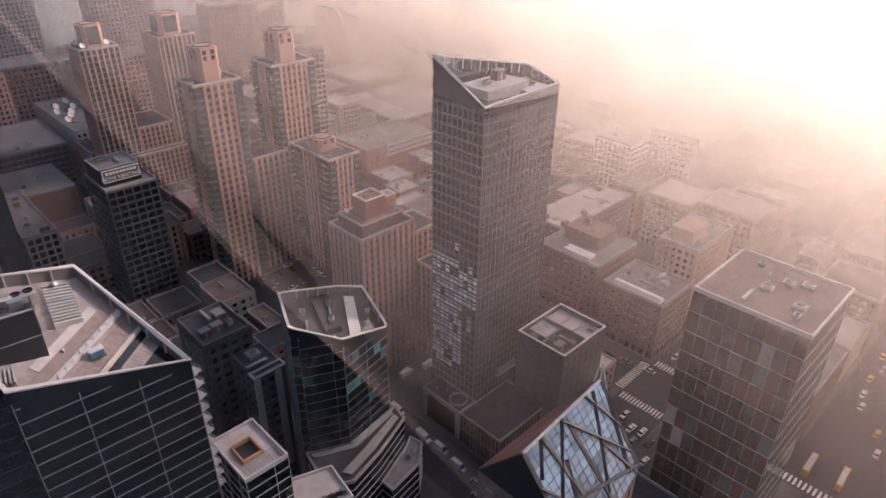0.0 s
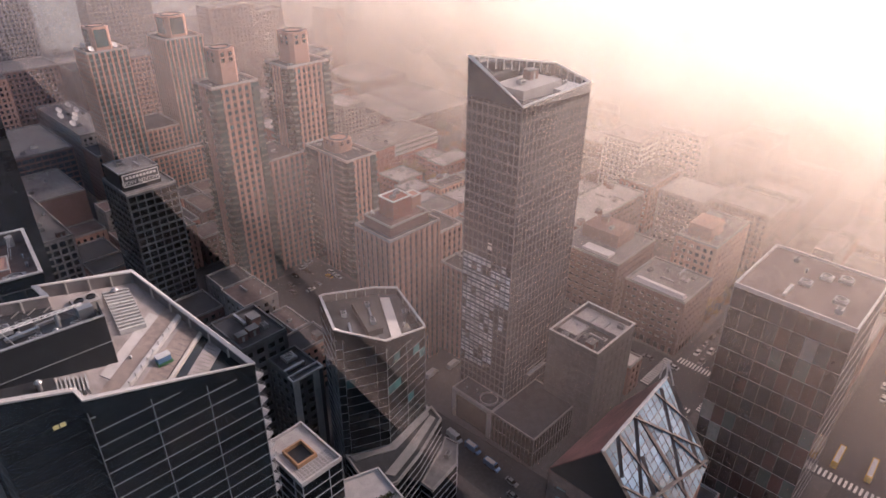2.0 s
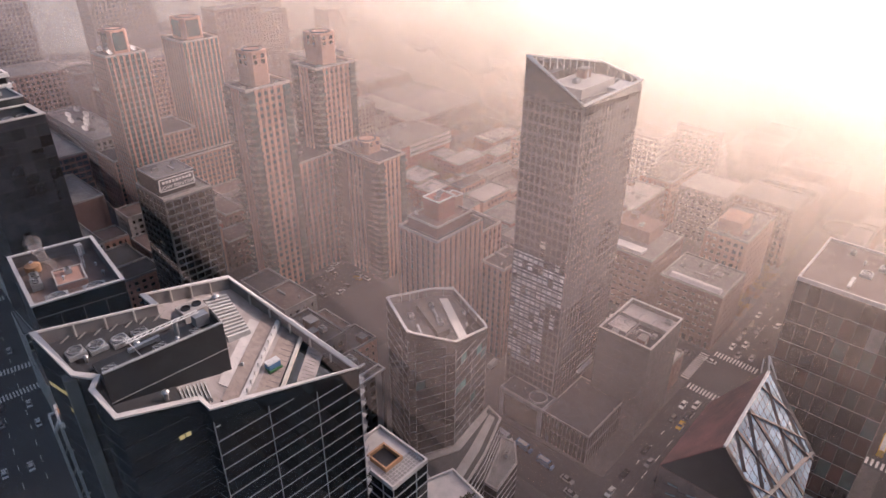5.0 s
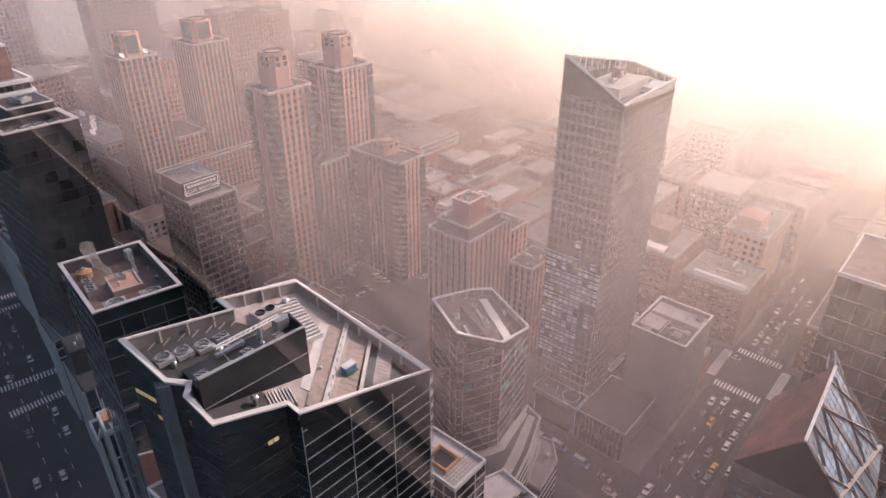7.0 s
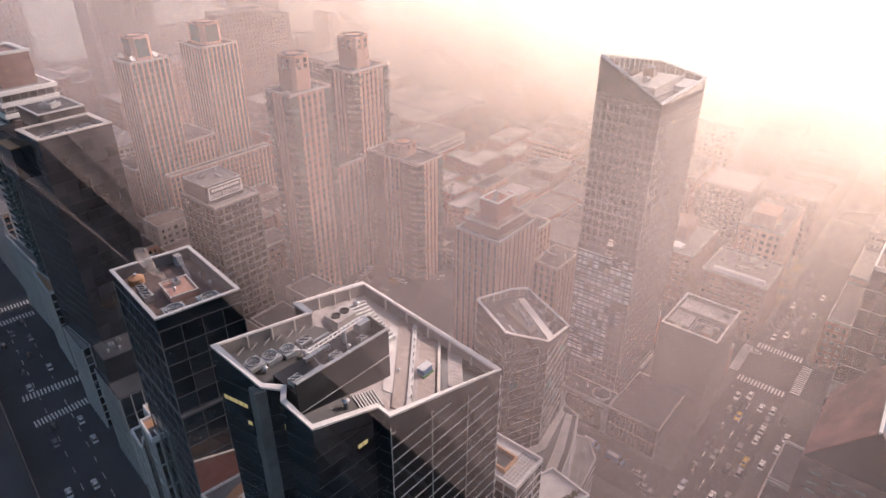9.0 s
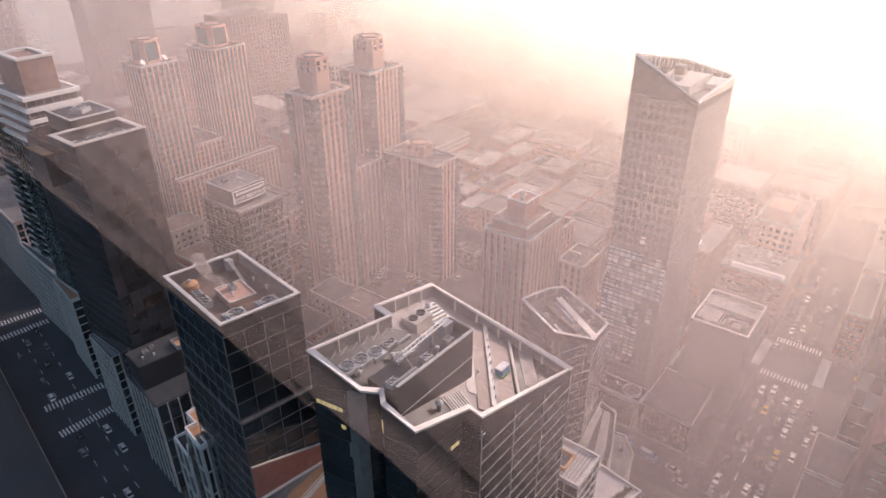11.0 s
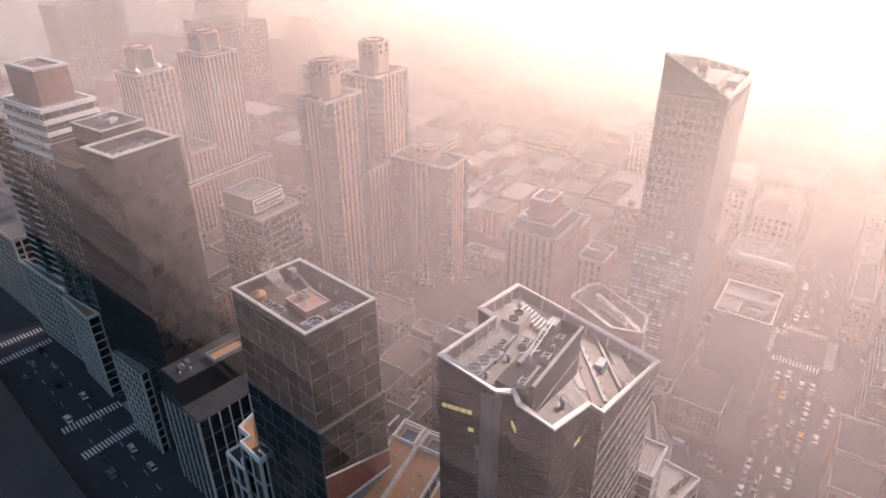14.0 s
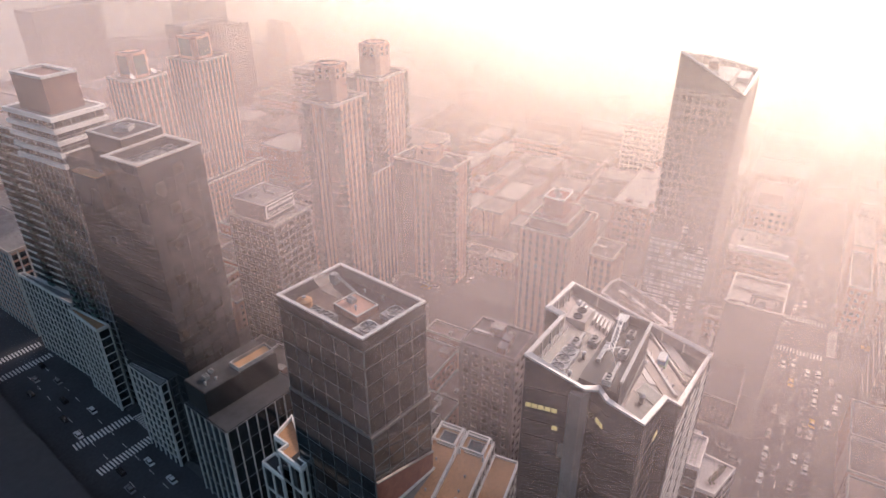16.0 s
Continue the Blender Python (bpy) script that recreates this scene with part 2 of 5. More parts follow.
def facade(root, poly, z0, tops, near, fh=3.1, bay=3.0, band=None, pier=None, panes=None, limit=300, skip=0.0, rnd=None, only=None):
    """Floor bands, piers and panes on every side of an outline. band: (height, depth, material, name); pier: (width, depth, material, name, every);
    panes: [(material, weight)]. near: the sides whose pieces are objects of their own; the others are joined."""
    rnd = rnd or random.Random(7)
    n = len(poly)
    tops = [tops] * n if not isinstance(tops, (list, tuple)) else tops
    rest = {}
    made = 0
    for i in range(n):
        a, b = Vector((*poly[i], 0)), Vector((*poly[(i + 1) % n], 0))
        length = (b - a).length
        if length < 0.5 or only and i not in only:
            continue
        u = (b - a).normalized()
        ta, tb = tops[i], tops[(i + 1) % n]
        own = i in near
        top_at = lambda s: ta + (tb - ta) * s / length
        nb = max(1, round(length / bay))
        bw = length / nb
        floors = int((max(ta, tb) - z0 - skip) / fh)
        hi = max(ta, tb) - skip

        def span(z):
            """The stretch of this side that still stands at height z."""
            lo_s, hi_s = 0.0, length
            if abs(ta - tb) > 0.05:
                s = (z - ta) / (tb - ta) * length
                if ta > tb:
                    hi_s = min(length, max(0.0, s))
                else:
                    lo_s = max(0.0, min(length, s))
            elif z > ta + 0.01:
                return None
            return (lo_s, hi_s) if hi_s - lo_s > 0.4 else None

        def add(name, material, s0, s1, za, zb, d0, d1, tilt=0.0):
            if own:
                piece(name, material, root, a, u, s0, s1, za, zb, d0, d1, tilt)
            else:
                wall_box(rest.setdefault((name, material.name), (Geo(), material))[0], a, u, s0, s1, za, zb, d0, d1)

        if band:
            for k in range(floors + 1):
                z = hi - k * fh
                sp = span(z + skip - 0.3 if k == 0 else z)
                if z - band[0] < z0 or not sp:
                    continue
                add(band[3], band[2], sp[0], sp[1], z - band[0], z, 0.0, band[1])
        if pier:
            for k in range(0, nb + 1, pier[4]):
                s0 = min(max(0.0, k * bw - pier[0] / 2), length - pier[0])
                zt = min(top_at(s0), top_at(s0 + pier[0])) - 0.05
                add(pier[3], pier[2], s0, s0 + pier[0], z0, zt, 0.0, pier[1])
        if panes and own:
            hb = band[0] if band else 0.3
            total = sum(w for _, w in panes)
            for k in range(floors):
                zt = hi - k * fh - hb
                zb = zt - fh + hb
                sp = span(zt + hb)
                if zb < z0 or not sp:
                    continue
                for j in range(nb):
                    if made >= limit:
                        break
                    s0, s1 = j * bw + 0.06, (j + 1) * bw - 0.06
                    if s0 < sp[0] or s1 > sp[1]:
                        continue
                    r = rnd.random() * total
                    for m, w in panes:
                        r -= w
                        if r <= 0:
                            break
                    piece("pane", m, root, a, u, s0, s1, zb + 0.02, zt - 0.02, 0.0, 0.05, rnd.gauss(0, 0.12))
                    made += 1
    for (name, _), (geo, material) in rest.items():
        ob = part(name, geo, material, root)
        ob["kind"] = "stuff"


FOOT = [(108, 212, 166, 262)]      # the parking lot and every house so far


def building(name, poly, top, label, body, near=(), z0=0.0, roof=None, rim=None, rim_h=0.9, rim_w=0.35, group="", category="", **kw):
    """A block with its walls, roof, parapet and facade pieces."""
    cx, cy = sum(p[0] for p in poly) / len(poly), sum(p[1] for p in poly) / len(poly)
    root = thing(name, (cx, cy, z0), label, category or name.replace("_", " "), group)
    FOOT.append((min(p[0] for p in poly), min(p[1] for p in poly), max(p[0] for p in poly), max(p[1] for p in poly)))
    part("wall", Geo().prism(poly, z0, top), body, root)
    n = len(poly)
    tops = [top] * n if not isinstance(top, (list, tuple)) else list(top)
    if roof:
        part("roof", Geo().prism(inset(poly, 0.3), min(tops) - 0.5, [t + 0.06 for t in tops]), roof, root)
    if rim:
        part("parapet", Geo().rim(poly, [t - 0.4 for t in tops], [t + rim_h for t in tops], rim_w, 0.12), rim, root)
    if kw:
        facade(root, poly, z0, tops, near, **kw)
    return root


# ---- ground, roads and pavements ----
solid("ground", Geo().box(-1500, -1500, -1.0, 2500, 2500, 0.0), M["asphalt"], "dark worn asphalt of the streets", "ground", kind="structure")


def pavement(poly, material="pavement", h=0.15):
    return solid("pavement", Geo().prism(poly, 0.0, h), M[material], "grey pavement slab with a kerb round the block", "pavement", kind="structure")


pavement([(-14, 85), (98, 85), (98, 262), (13.5, 262)])
pavement([(116, 85), (178, 85), (178, 262), (98.5, 262), (98.5, 150), (112, 150)])
pavement([(17, 281), (178, 281), (178, 338), (25, 338)])
pavement([(27, 352), (178, 352), (178, 640), (62, 640)])
pavement(rect(-60, 20, 178, 66))
pavement(rect(200, 28, 460, 66))
pavement(rect(200, 85, 460, 262))
pavement(rect(200, 281, 460, 640))
pavement(rect(206, -160, 460, 4))

# ---- roof machinery, vehicles and trees: one of each, then copies ----
def drop_template(ob):
    for o in (*ob.children_recursive, ob):
        bpy.data.objects.remove(o)


def make_hvac():
    r = thing("hvac_unit", (0, 0, 0), "grey metal air handling unit on a roof", "hvac unit", "roof units")
    part("casing", Geo().box(-1.1, -0.8, 0.15, 1.1, 0.8, 1.35).box(-1.0, -0.7, 0, 1.0, 0.7, 0.15), M["unit"], r)
    part("fan_ring", Geo().ring(-0.5, 0, 1.35, 1.55, 0.48, 0.08, 12).ring(0.55, 0, 1.35, 1.55, 0.48, 0.08, 12), M["darkline"], r)
    part("grille", Geo().box(-0.95, -0.84, 0.4, 0.95, -0.8, 1.1), M["darkline"], r)
    return r


def make_fan():
    r = thing("fan_unit", (0, 0, 0), "round cooling fan in a square grey housing", "roof fan", "cooling fans")
    part("housing", Geo().box(-1.6, -1.6, 0, 1.6, 1.6, 0.9), M["unit"], r)
    part("ring", Geo().ring(0, 0, 0.9, 1.25, 1.35, 0.14, 20), M["metal"], r)
    b = Geo()
    for k in range(6):
        a = math.pi * k / 3
        b.beam((0, 0, 1.1), (1.2 * math.cos(a), 1.2 * math.sin(a), 1.12), 0.22, 0.05)
    part("rotor", b.cyl(0, 0, 1.02, 1.2, 0.25, 8), M["darkline"], r)
    return r


def make_vent():
    r = thing("roof_vent", (0, 0, 0), "short metal vent pipe with a cap", "roof vent", "roof vents")
    part("pipe", Geo().cyl(0, 0, 0, 1.0, 0.22, 10), M["metal"], r)
    part("cap", Geo().cyl(0, 0, 1.0, 1.25, 0.42, 10, 0.2), M["metal"], r)
    return r


def make_duct():
    r = thing("duct", (0, 0, 0), "long rectangular metal duct on feet", "duct", "roof ducts")
    part("trunk", Geo().box(-3.0, -0.4, 0.4, 3.0, 0.4, 1.1).box(2.2, -0.4, 0, 3.0, 0.4, 0.4), M["metal"], r)
    g = Geo()
    for k in range(-2, 3):
        g.box(k * 1.2 - 0.05, -0.46, 0.34, k * 1.2 + 0.05, 0.46, 1.16)
    part("flange", g, M["unit"], r)
    part("foot", Geo().box(-2.4, -0.3, 0, -2.2, 0.3, 0.4).box(-0.1, -0.3, 0, 0.1, 0.3, 0.4), M["darkline"], r)
    return r


def make_hut():
    r = thing("stair_bulkhead", (0, 0, 0), "small brick stair hut with a metal door", "roof hut", "roof huts")
    part("wall", Geo().box(-1.8, -1.4, 0, 1.8, 1.4, 2.6), M["brick_dark"], r)
    part("roof", Geo().box(-1.95, -1.55, 2.6, 1.95, 1.55, 2.8), M["roof"], r)
    part("door", Geo().box(-0.45, -1.46, 0.05, 0.45, -1.4, 2.05), M["unit"], r)
    return r


def make_dish():
    r = thing("satellite_dish", (0, 0, 0), "white satellite dish on a short mast", "satellite dish", "roof dishes")
    part("mast", Geo().cyl(0, 0, 0, 1.6, 0.12, 8), M["metal"], r)
    g = Geo()
    rings, seg = 4, 16
    for k in range(rings + 1):
        q = 1.8 * k / rings
        for i in range(seg):
            a = 2 * math.pi * i / seg
            p = Matrix.Rotation(radians(52), 3, "X") @ Vector((q * math.cos(a), q * math.sin(a), q * q * 0.18))
            g.v.append((p.x, p.y - 0.3, p.z + 2.0))
    g.f += [(k * seg + i, k * seg + (i + 1) % seg, (k + 1) * seg + (i + 1) % seg, (k + 1) * seg + i) for k in range(rings) for i in range(seg)]
    bowl = part("bowl", g, M["white"], r)
    bowl.modifiers.new("thick", "SOLIDIFY").thickness = 0.08
    part("feed", Geo().beam((0, -0.6, 2.1), (0, -1.7, 3.0), 0.06, 0.06), M["metal"], r)
    return r


def car_shape(L, W, H, nose, tail, bed):
    """A body lofted from cross sections, with a drawn-in glasshouse."""
    g = Geo()
    secs = [(-L / 2, 0.42, 0.72, 0.86), (-L / 2 + 0.15, 0.3, 0.86, 0.96), (0, 0.26, 0.92, 1.0), (L / 2 - 0.2, 0.3, 0.8, 0.96), (L / 2, 0.42, 0.66, 0.84)]
    for x, z0, z1, w in secs:
        h = W * w / 2
        g.v += [(x, -h, z0), (x, h, z0), (x, h * 1.0, (z0 + z1) / 2 + 0.05), (x, h * 0.9, z1), (x, -h * 0.9, z1), (x, -h, (z0 + z1) / 2 + 0.05)]
    for k in range(len(secs) - 1):
        for i in range(6):
            j = (i + 1) % 6
            g.f.append((k * 6 + i, (k + 1) * 6 + i, (k + 1) * 6 + j, k * 6 + j))
    g.f += [tuple(range(6)), tuple(reversed(range(len(secs) * 6 - 6, len(secs) * 6)))]
    return g


PAINT = {}
for name, c in (("white", (0.62, 0.62, 0.60)), ("grey", (0.22, 0.22, 0.23)), ("black", (0.02, 0.02, 0.022)), ("yellow", (0.55, 0.33, 0.03)), ("blue", (0.12, 0.22, 0.36)), ("red", (0.25, 0.03, 0.03))):
    PAINT[name] = mat("car_paint_" + name, c, 0.25, 0.1, vary=0.06, fine=0.5, bump=0.0, spec=0.6)
M["sunroof"] = mat("car_glass", (0.02, 0.022, 0.025), 0.08, vary=0.2, bump=0.0, spec=0.8)


def make_car(colour):
    r = thing("car", (0, 0, 0), "small %s saloon car on the street" % colour, "car", "cars in the streets")
    part("body", car_shape(4.7, 1.85, 1.4, 1, 1, 0), PAINT[colour], r)
    cab = Geo().hexa([(-1.75, -0.8, 0.88), (1.25, -0.8, 0.88), (1.25, 0.8, 0.88), (-1.75, 0.8, 0.88), (-1.2, -0.62, 1.38), (0.45, -0.62, 1.38), (0.45, 0.62, 1.38), (-1.2, 0.62, 1.38)])
    part("glasshouse", cab, M["sunroof"], r)
    part("roof", Geo().box(-1.15, -0.6, 1.38, 0.4, 0.6, 1.43), PAINT[colour], r)
    for x in (-1.4, 1.45):
        for y in (-0.86, 0.86):
            w = Geo()
            n = 10
            w.v += [(x + 0.33 * math.cos(2 * math.pi * i / n), y + s, 0.33 + 0.33 * math.sin(2 * math.pi * i / n)) for s in (-0.11, 0.11) for i in range(n)]
            w.f += [tuple(range(n)), tuple(reversed(range(n, 2 * n)))] + [(i, n + i, n + (i + 1) % n, (i + 1) % n) for i in range(n)]
            part("wheel", w, M["tyre"], r)
    return r


def make_van(colour, L=6.2, H=2.5, label="pale delivery van on the street", name="van"):
    r = thing(name, (0, 0, 0), label, name, "vans and buses")
    g = Geo().hexa([(-L / 2, -1.0, 0.4), (L / 2 - 0.9, -1.0, 0.4), (L / 2 - 0.9, 1.0, 0.4), (-L / 2, 1.0, 0.4), (-L / 2, -0.95, H), (L / 2 - 1.5, -0.95, H), (L / 2 - 1.5, 0.95, H), (-L / 2, 0.95, H)])
    g.hexa([(L / 2 - 0.9, -0.98, 0.4), (L / 2, -0.9, 0.4), (L / 2, 0.9, 0.4), (L / 2 - 0.9, 0.98, 0.4), (L / 2 - 0.95, -0.95, 1.25), (L / 2 - 0.05, -0.85, 1.05), (L / 2 - 0.05, 0.85, 1.05), (L / 2 - 0.95, 0.95, 1.25)])
    part("body", g, PAINT[colour], r)
    part("windscreen", Geo().hexa([(L / 2 - 1.4, -0.9, 1.3), (L / 2 - 0.86, -0.9, 1.28), (L / 2 - 0.86, 0.9, 1.28), (L / 2 - 1.4, 0.9, 1.3), (L / 2 - 1.42, -0.85, H - 0.1), (L / 2 - 1.36, -0.85, H - 0.1), (L / 2 - 1.36, 0.85, H - 0.1), (L / 2 - 1.42, 0.85, H - 0.1)]), M["sunroof"], r)
    part("roof_panel", Geo().box(-L / 2 + 0.4, -0.7, H, L / 2 - 2.0, 0.7, H + 0.08), M["offwhite"], r)
    for x in (-L / 2 + 1.1, L / 2 - 1.2):
        for y in (-0.92, 0.92):
            part("wheel", Geo().hexa([(x - 0.4, y - 0.13, 0.1), (x + 0.4, y - 0.13, 0.1), (x + 0.4, y + 0.13, 0.1), (x - 0.4, y + 0.13, 0.1), (x - 0.3, y - 0.13, 0.75), (x + 0.3, y - 0.13, 0.75), (x + 0.3, y + 0.13, 0.75), (x - 0.3, y + 0.13, 0.75)]), M["tyre"], r)
    return r


LEAF = [mat("autumn_leaves", (0.20, 0.095, 0.02), 0.8, vary=0.5, fine=0.8, bump=0.0), mat("dull_green_leaves", (0.06, 0.065, 0.02), 0.8, vary=0.5, fine=0.8, bump=0.0),
        mat("yellow_leaves", (0.24, 0.15, 0.025), 0.8, vary=0.5, fine=0.8, bump=0.0)]
M["bark"] = mat("bark", (0.06, 0.045, 0.035), 0.95)


def make_tree(seed, leaf, label):
    rnd = random.Random(seed)
    r = thing("tree", (0, 0, 0), label, "tree", "street trees")
    trunk = Geo().cyl(0, 0, 0, 4.2, 0.28, 8, 0.16)
    tips = []
    for k in range(7):
        a = k * 0.9 + rnd.random()
        tip = Vector((math.cos(a) * rnd.uniform(1.6, 3.0), math.sin(a) * rnd.uniform(1.6, 3.0), rnd.uniform(5.2, 8.2)))
        trunk.beam((0, 0, rnd.uniform(2.6, 4.0)), tip, 0.12, 0.12)
        tips.append(tip)
    part("trunk", trunk, M["bark"], r)
    crown = Geo()
    for k in range(420):
        t = rnd.choice(tips) * rnd.uniform(0.72, 1.08) + Vector((rnd.gauss(0, 0.75), rnd.gauss(0, 0.75), rnd.gauss(0, 0.7)))
        s = rnd.uniform(0.18, 0.42)
        q = Euler((rnd.random() * 6, rnd.random() * 6, rnd.random() * 6)).to_matrix()
        b = len(crown.v)
        crown.v += [tuple(t + q @ Vector(c) * s) for c in ((-1, 0, 0), (0, -0.6, 0.15), (1, 0, 0), (0, 0.6, 0.15))]
        crown.f.append((b, b + 1, b + 2, b + 3))
    part("crown", crown, leaf, r)
    return r


T = dict(hvac=make_hvac(), fan=make_fan(), vent=make_vent(), duct=make_duct(), hut=make_hut(), dish=make_dish())
CARS = [make_car(c) for c in ("white", "white", "grey", "black", "grey", "white", "black", "grey", "white", "yellow")]
VAN, VANB = make_van("white"), make_van("blue", 6.0, 2.4, "blue-roofed delivery van on the street")
BUS = make_van("yellow", 11.5, 3.0, "long orange and white city bus", "bus")
TREES = [make_tree(3, LEAF[0], "street tree with orange autumn leaves"), make_tree(4, LEAF[1], "street tree with dull green leaves"), make_tree(5, LEAF[2], "street tree with yellow autumn leaves")]


def put(kind, x, y, z, turn=0, s=1.0):
    ob = copy_thing(T[kind] if isinstance(kind, str) else kind, pose(x, y, z, 0, 0, turn))
    ob.scale = (s, s, s)
    return ob


def clutter(x0, y0, x1, y1, z, n, seed, kinds=("hvac", "hvac", "vent", "duct", "vent", "hut", "fan")):
    """Machines spread over a roof, clear of each other."""
    rnd = random.Random(seed)
    taken = []
    for _ in range(n):
        for _ in range(12):
            x, y = rnd.uniform(x0 + 2.2, x1 - 2.2), rnd.uniform(y0 + 2.2, y1 - 2.2)
            if all((x - a) ** 2 + (y - b) ** 2 > 14 for a, b in taken):
                taken.append((x, y))
                put(rnd.choice(kinds), x, y, z, rnd.choice((0, 90)), rnd.uniform(0.75, 1.1))
                break


# ---- front glass tower with the slanted rim ----
def plane_of(poly, tops):
    a = np.array([[x, y, 1.0] for x, y in poly])
    c, *_ = np.linalg.lstsq(a, np.array(tops), rcond=None)
    return lambda x, y: float(c[0] * x + c[1] * y + c[2])


def open_roof(root, poly, tops, well, thick, screen, deck, cap, cap_w):
    """A screen wall round a sunken roof, with a pale capping."""
    n = len(poly)
    part("screen_wall", Geo().rim(poly, [t - well - 0.3 for t in tops], [t - 0.02 for t in tops], thick), screen, root)
    part("liner", Geo().rim(inset(poly, thick + 0.01), [t - well - 0.2 for t in tops], [t - 0.05 for t in tops], 0.12), M["liner"], root)
    part("roof_deck", Geo().prism(inset(poly, thick + 0.02), min(tops) - well - 1.0, [t - well + 0.1 for t in tops]), deck, root)
    part("rim", Geo().rim(poly, [t - 0.02 for t in tops], [t + 0.3 for t in tops], cap_w, 0.15), cap, root, "pale metal rim round the roof")


def posts(root, poly, tops, well, every, material, d=0.25, out=0.0, name="post"):
    """Posts behind the screen wall."""
    inn = inset(poly, out)
    n = len(poly)
    for i in range(n):
        a, b = Vector((*inn[i], 0)), Vector((*inn[(i + 1) % n], 0))
        L = (b - a).length
        k = int(L / every)
        u = (b - a).normalized() if L > 0.1 else Vector((1, 0, 0))
        for j in range(1, k):
            s = L * j / k
            t = tops[i] + (tops[(i + 1) % n] - tops[i]) * j / k
            piece(name, material, root, a, u, s - d / 2, s + d / 2, t - well, t - 0.1, 0.0, d)


FT = [(-9.3, 119.0), (-7.9, 110.6), (-5.6, 109.2), (-7.0, 107.6), (-6.4, 102.3), (4.8, 101.4), (5.2, 99.4), (32.5, 98.4), (24.0, 123.9), (7.8, 122.8), (8.4, 120.3)]
ft_z = plane_of([(-9.3, 119.0), (-6.4, 102.3), (5.2, 99.4), (32.5, 98.4), (24.0, 123.9), (7.8, 122.8)], [108.3, 100.9, 96.3, 88.0, 100.6, 104.6])
FTZ = [ft_z(x, y) for x, y in FT]
ft = building("glass_tower", FT, [t - 2.4 for t in FTZ], "dark glass tower with a slanted pale roof rim", M["glass"], near=(7,),
              fh=3.0, bay=2.3, band=(0.12, 0.12, M["thin_line"], "floor_band"), pier=(0.12, 0.14, M["thin_line"], "mullion", 4),
              panes=[(M["glass"], 16), (M["glass_blue"], 3), (M["glass_teal"], 1)], limit=160, skip=1.2, only=(6, 7, 8))
facade(ft, FT, 0.0, [t - 2.4 for t in FTZ], (0, 4, 5), fh=3.0, bay=2.6, band=(0.1, 0.05, M["black"], "floor_band"), panes=[(M["glass"], 24), (M["glass_teal"], 1), (M["blind"], 1)], limit=60, only=(0, 1, 2, 3, 4, 5, 9, 10))
open_roof(ft, FT, FTZ, 2.4, 0.25, M["glass"], M["deck_grey"], M["trim"], 0.6)
posts(ft, FT, FTZ, 2.4, 3.6, M["stone"], 0.26, 0.8)
# outriggers beside the rim, with the open corner balconies below
for k in range(11):
    z = 84.0 - 3.0 * k
    b = part("balcony", Geo().prism([(32.7, 98.6), (34.4, 99.2), (31.4, 108.5), (29.6, 108.0)], z, z + 0.16), M["line"], ft, "open corner balcony with thin rails")
    g = Geo()
    for a, c in (((34.3, 99.2), (31.4, 108.4)), ((32.7, 98.6), (34.3, 99.2))):
        g.beam((*a, z + 1.1), (*c, z + 1.1), 0.06, 0.06).beam((*a, z + 0.6), (*c, z + 0.6), 0.04, 0.04)
        for j in range(5):
            p = Vector(a).lerp(Vector(c), j / 4)
            g.beam((p.x, p.y, z + 0.16), (p.x, p.y, z + 1.1), 0.05, 0.05)
    part("rail", g, M["metal"], b)
# plant room: a black box with an open top full of machines
pl = Geo()
pl.hexa([(-5.2, 106.4, 94.0), (13.2, 106.9, 94.0), (13.2, 107.2, 94.0), (-5.2, 106.7, 94.0), (-5.2, 106.4, 105.6), (13.2, 106.9, 104.2), (13.2, 107.2, 104.2), (-5.2, 106.7, 105.6)])
pl.hexa([(12.9, 107.2, 93.0), (13.2, 107.2, 93.0), (14.0, 112.0, 93.0), (13.7, 112.0, 93.0), (12.9, 107.2, 104.2), (13.2, 107.2, 104.2), (14.0, 112.0, 104.0), (13.7, 112.0, 104.0)])
pl.hexa([(-5.2, 106.7, 95.0), (12.9, 107.2, 95.0), (13.7, 112.5, 95.0), (-4.6, 112.5, 95.0), (-5.2, 106.7, 103.6), (12.9, 107.2, 102.6), (13.7, 112.5, 102.6), (-4.6, 112.5, 103.6)])
part("plant_room", pl, M["black"], ft, "black panelled plant room on the roof")
part("plant_gutter", Geo().beam((-5.2, 106.4, 105.7), (13.2, 106.9, 104.3), 0.5, 0.2).beam((-5.2, 106.2, 100.4), (13.4, 106.6, 99.4), 0.1, 0.12), M["unit"], ft)
# diagonal boards of the deck
def board(name, material, ax, ay, bx, by, w, up, label=""):
    d = Vector((bx - ax, by - ay)).normalized()
    s = Vector((-d.y, d.x)) * w / 2
    pts = [(ax - s.x, ay - s.y), (bx - s.x, by - s.y), (bx + s.x, by + s.y), (ax + s.x, ay + s.y)]
    h = [ft_z(x, y) - 2.4 for x, y in pts]
    return part(name, Geo().hexa([(x, y, z - 0.2) for (x, y), z in zip(pts, h)] + [(x, y, z + up) for (x, y), z in zip(pts, h)]), material, ft, label)


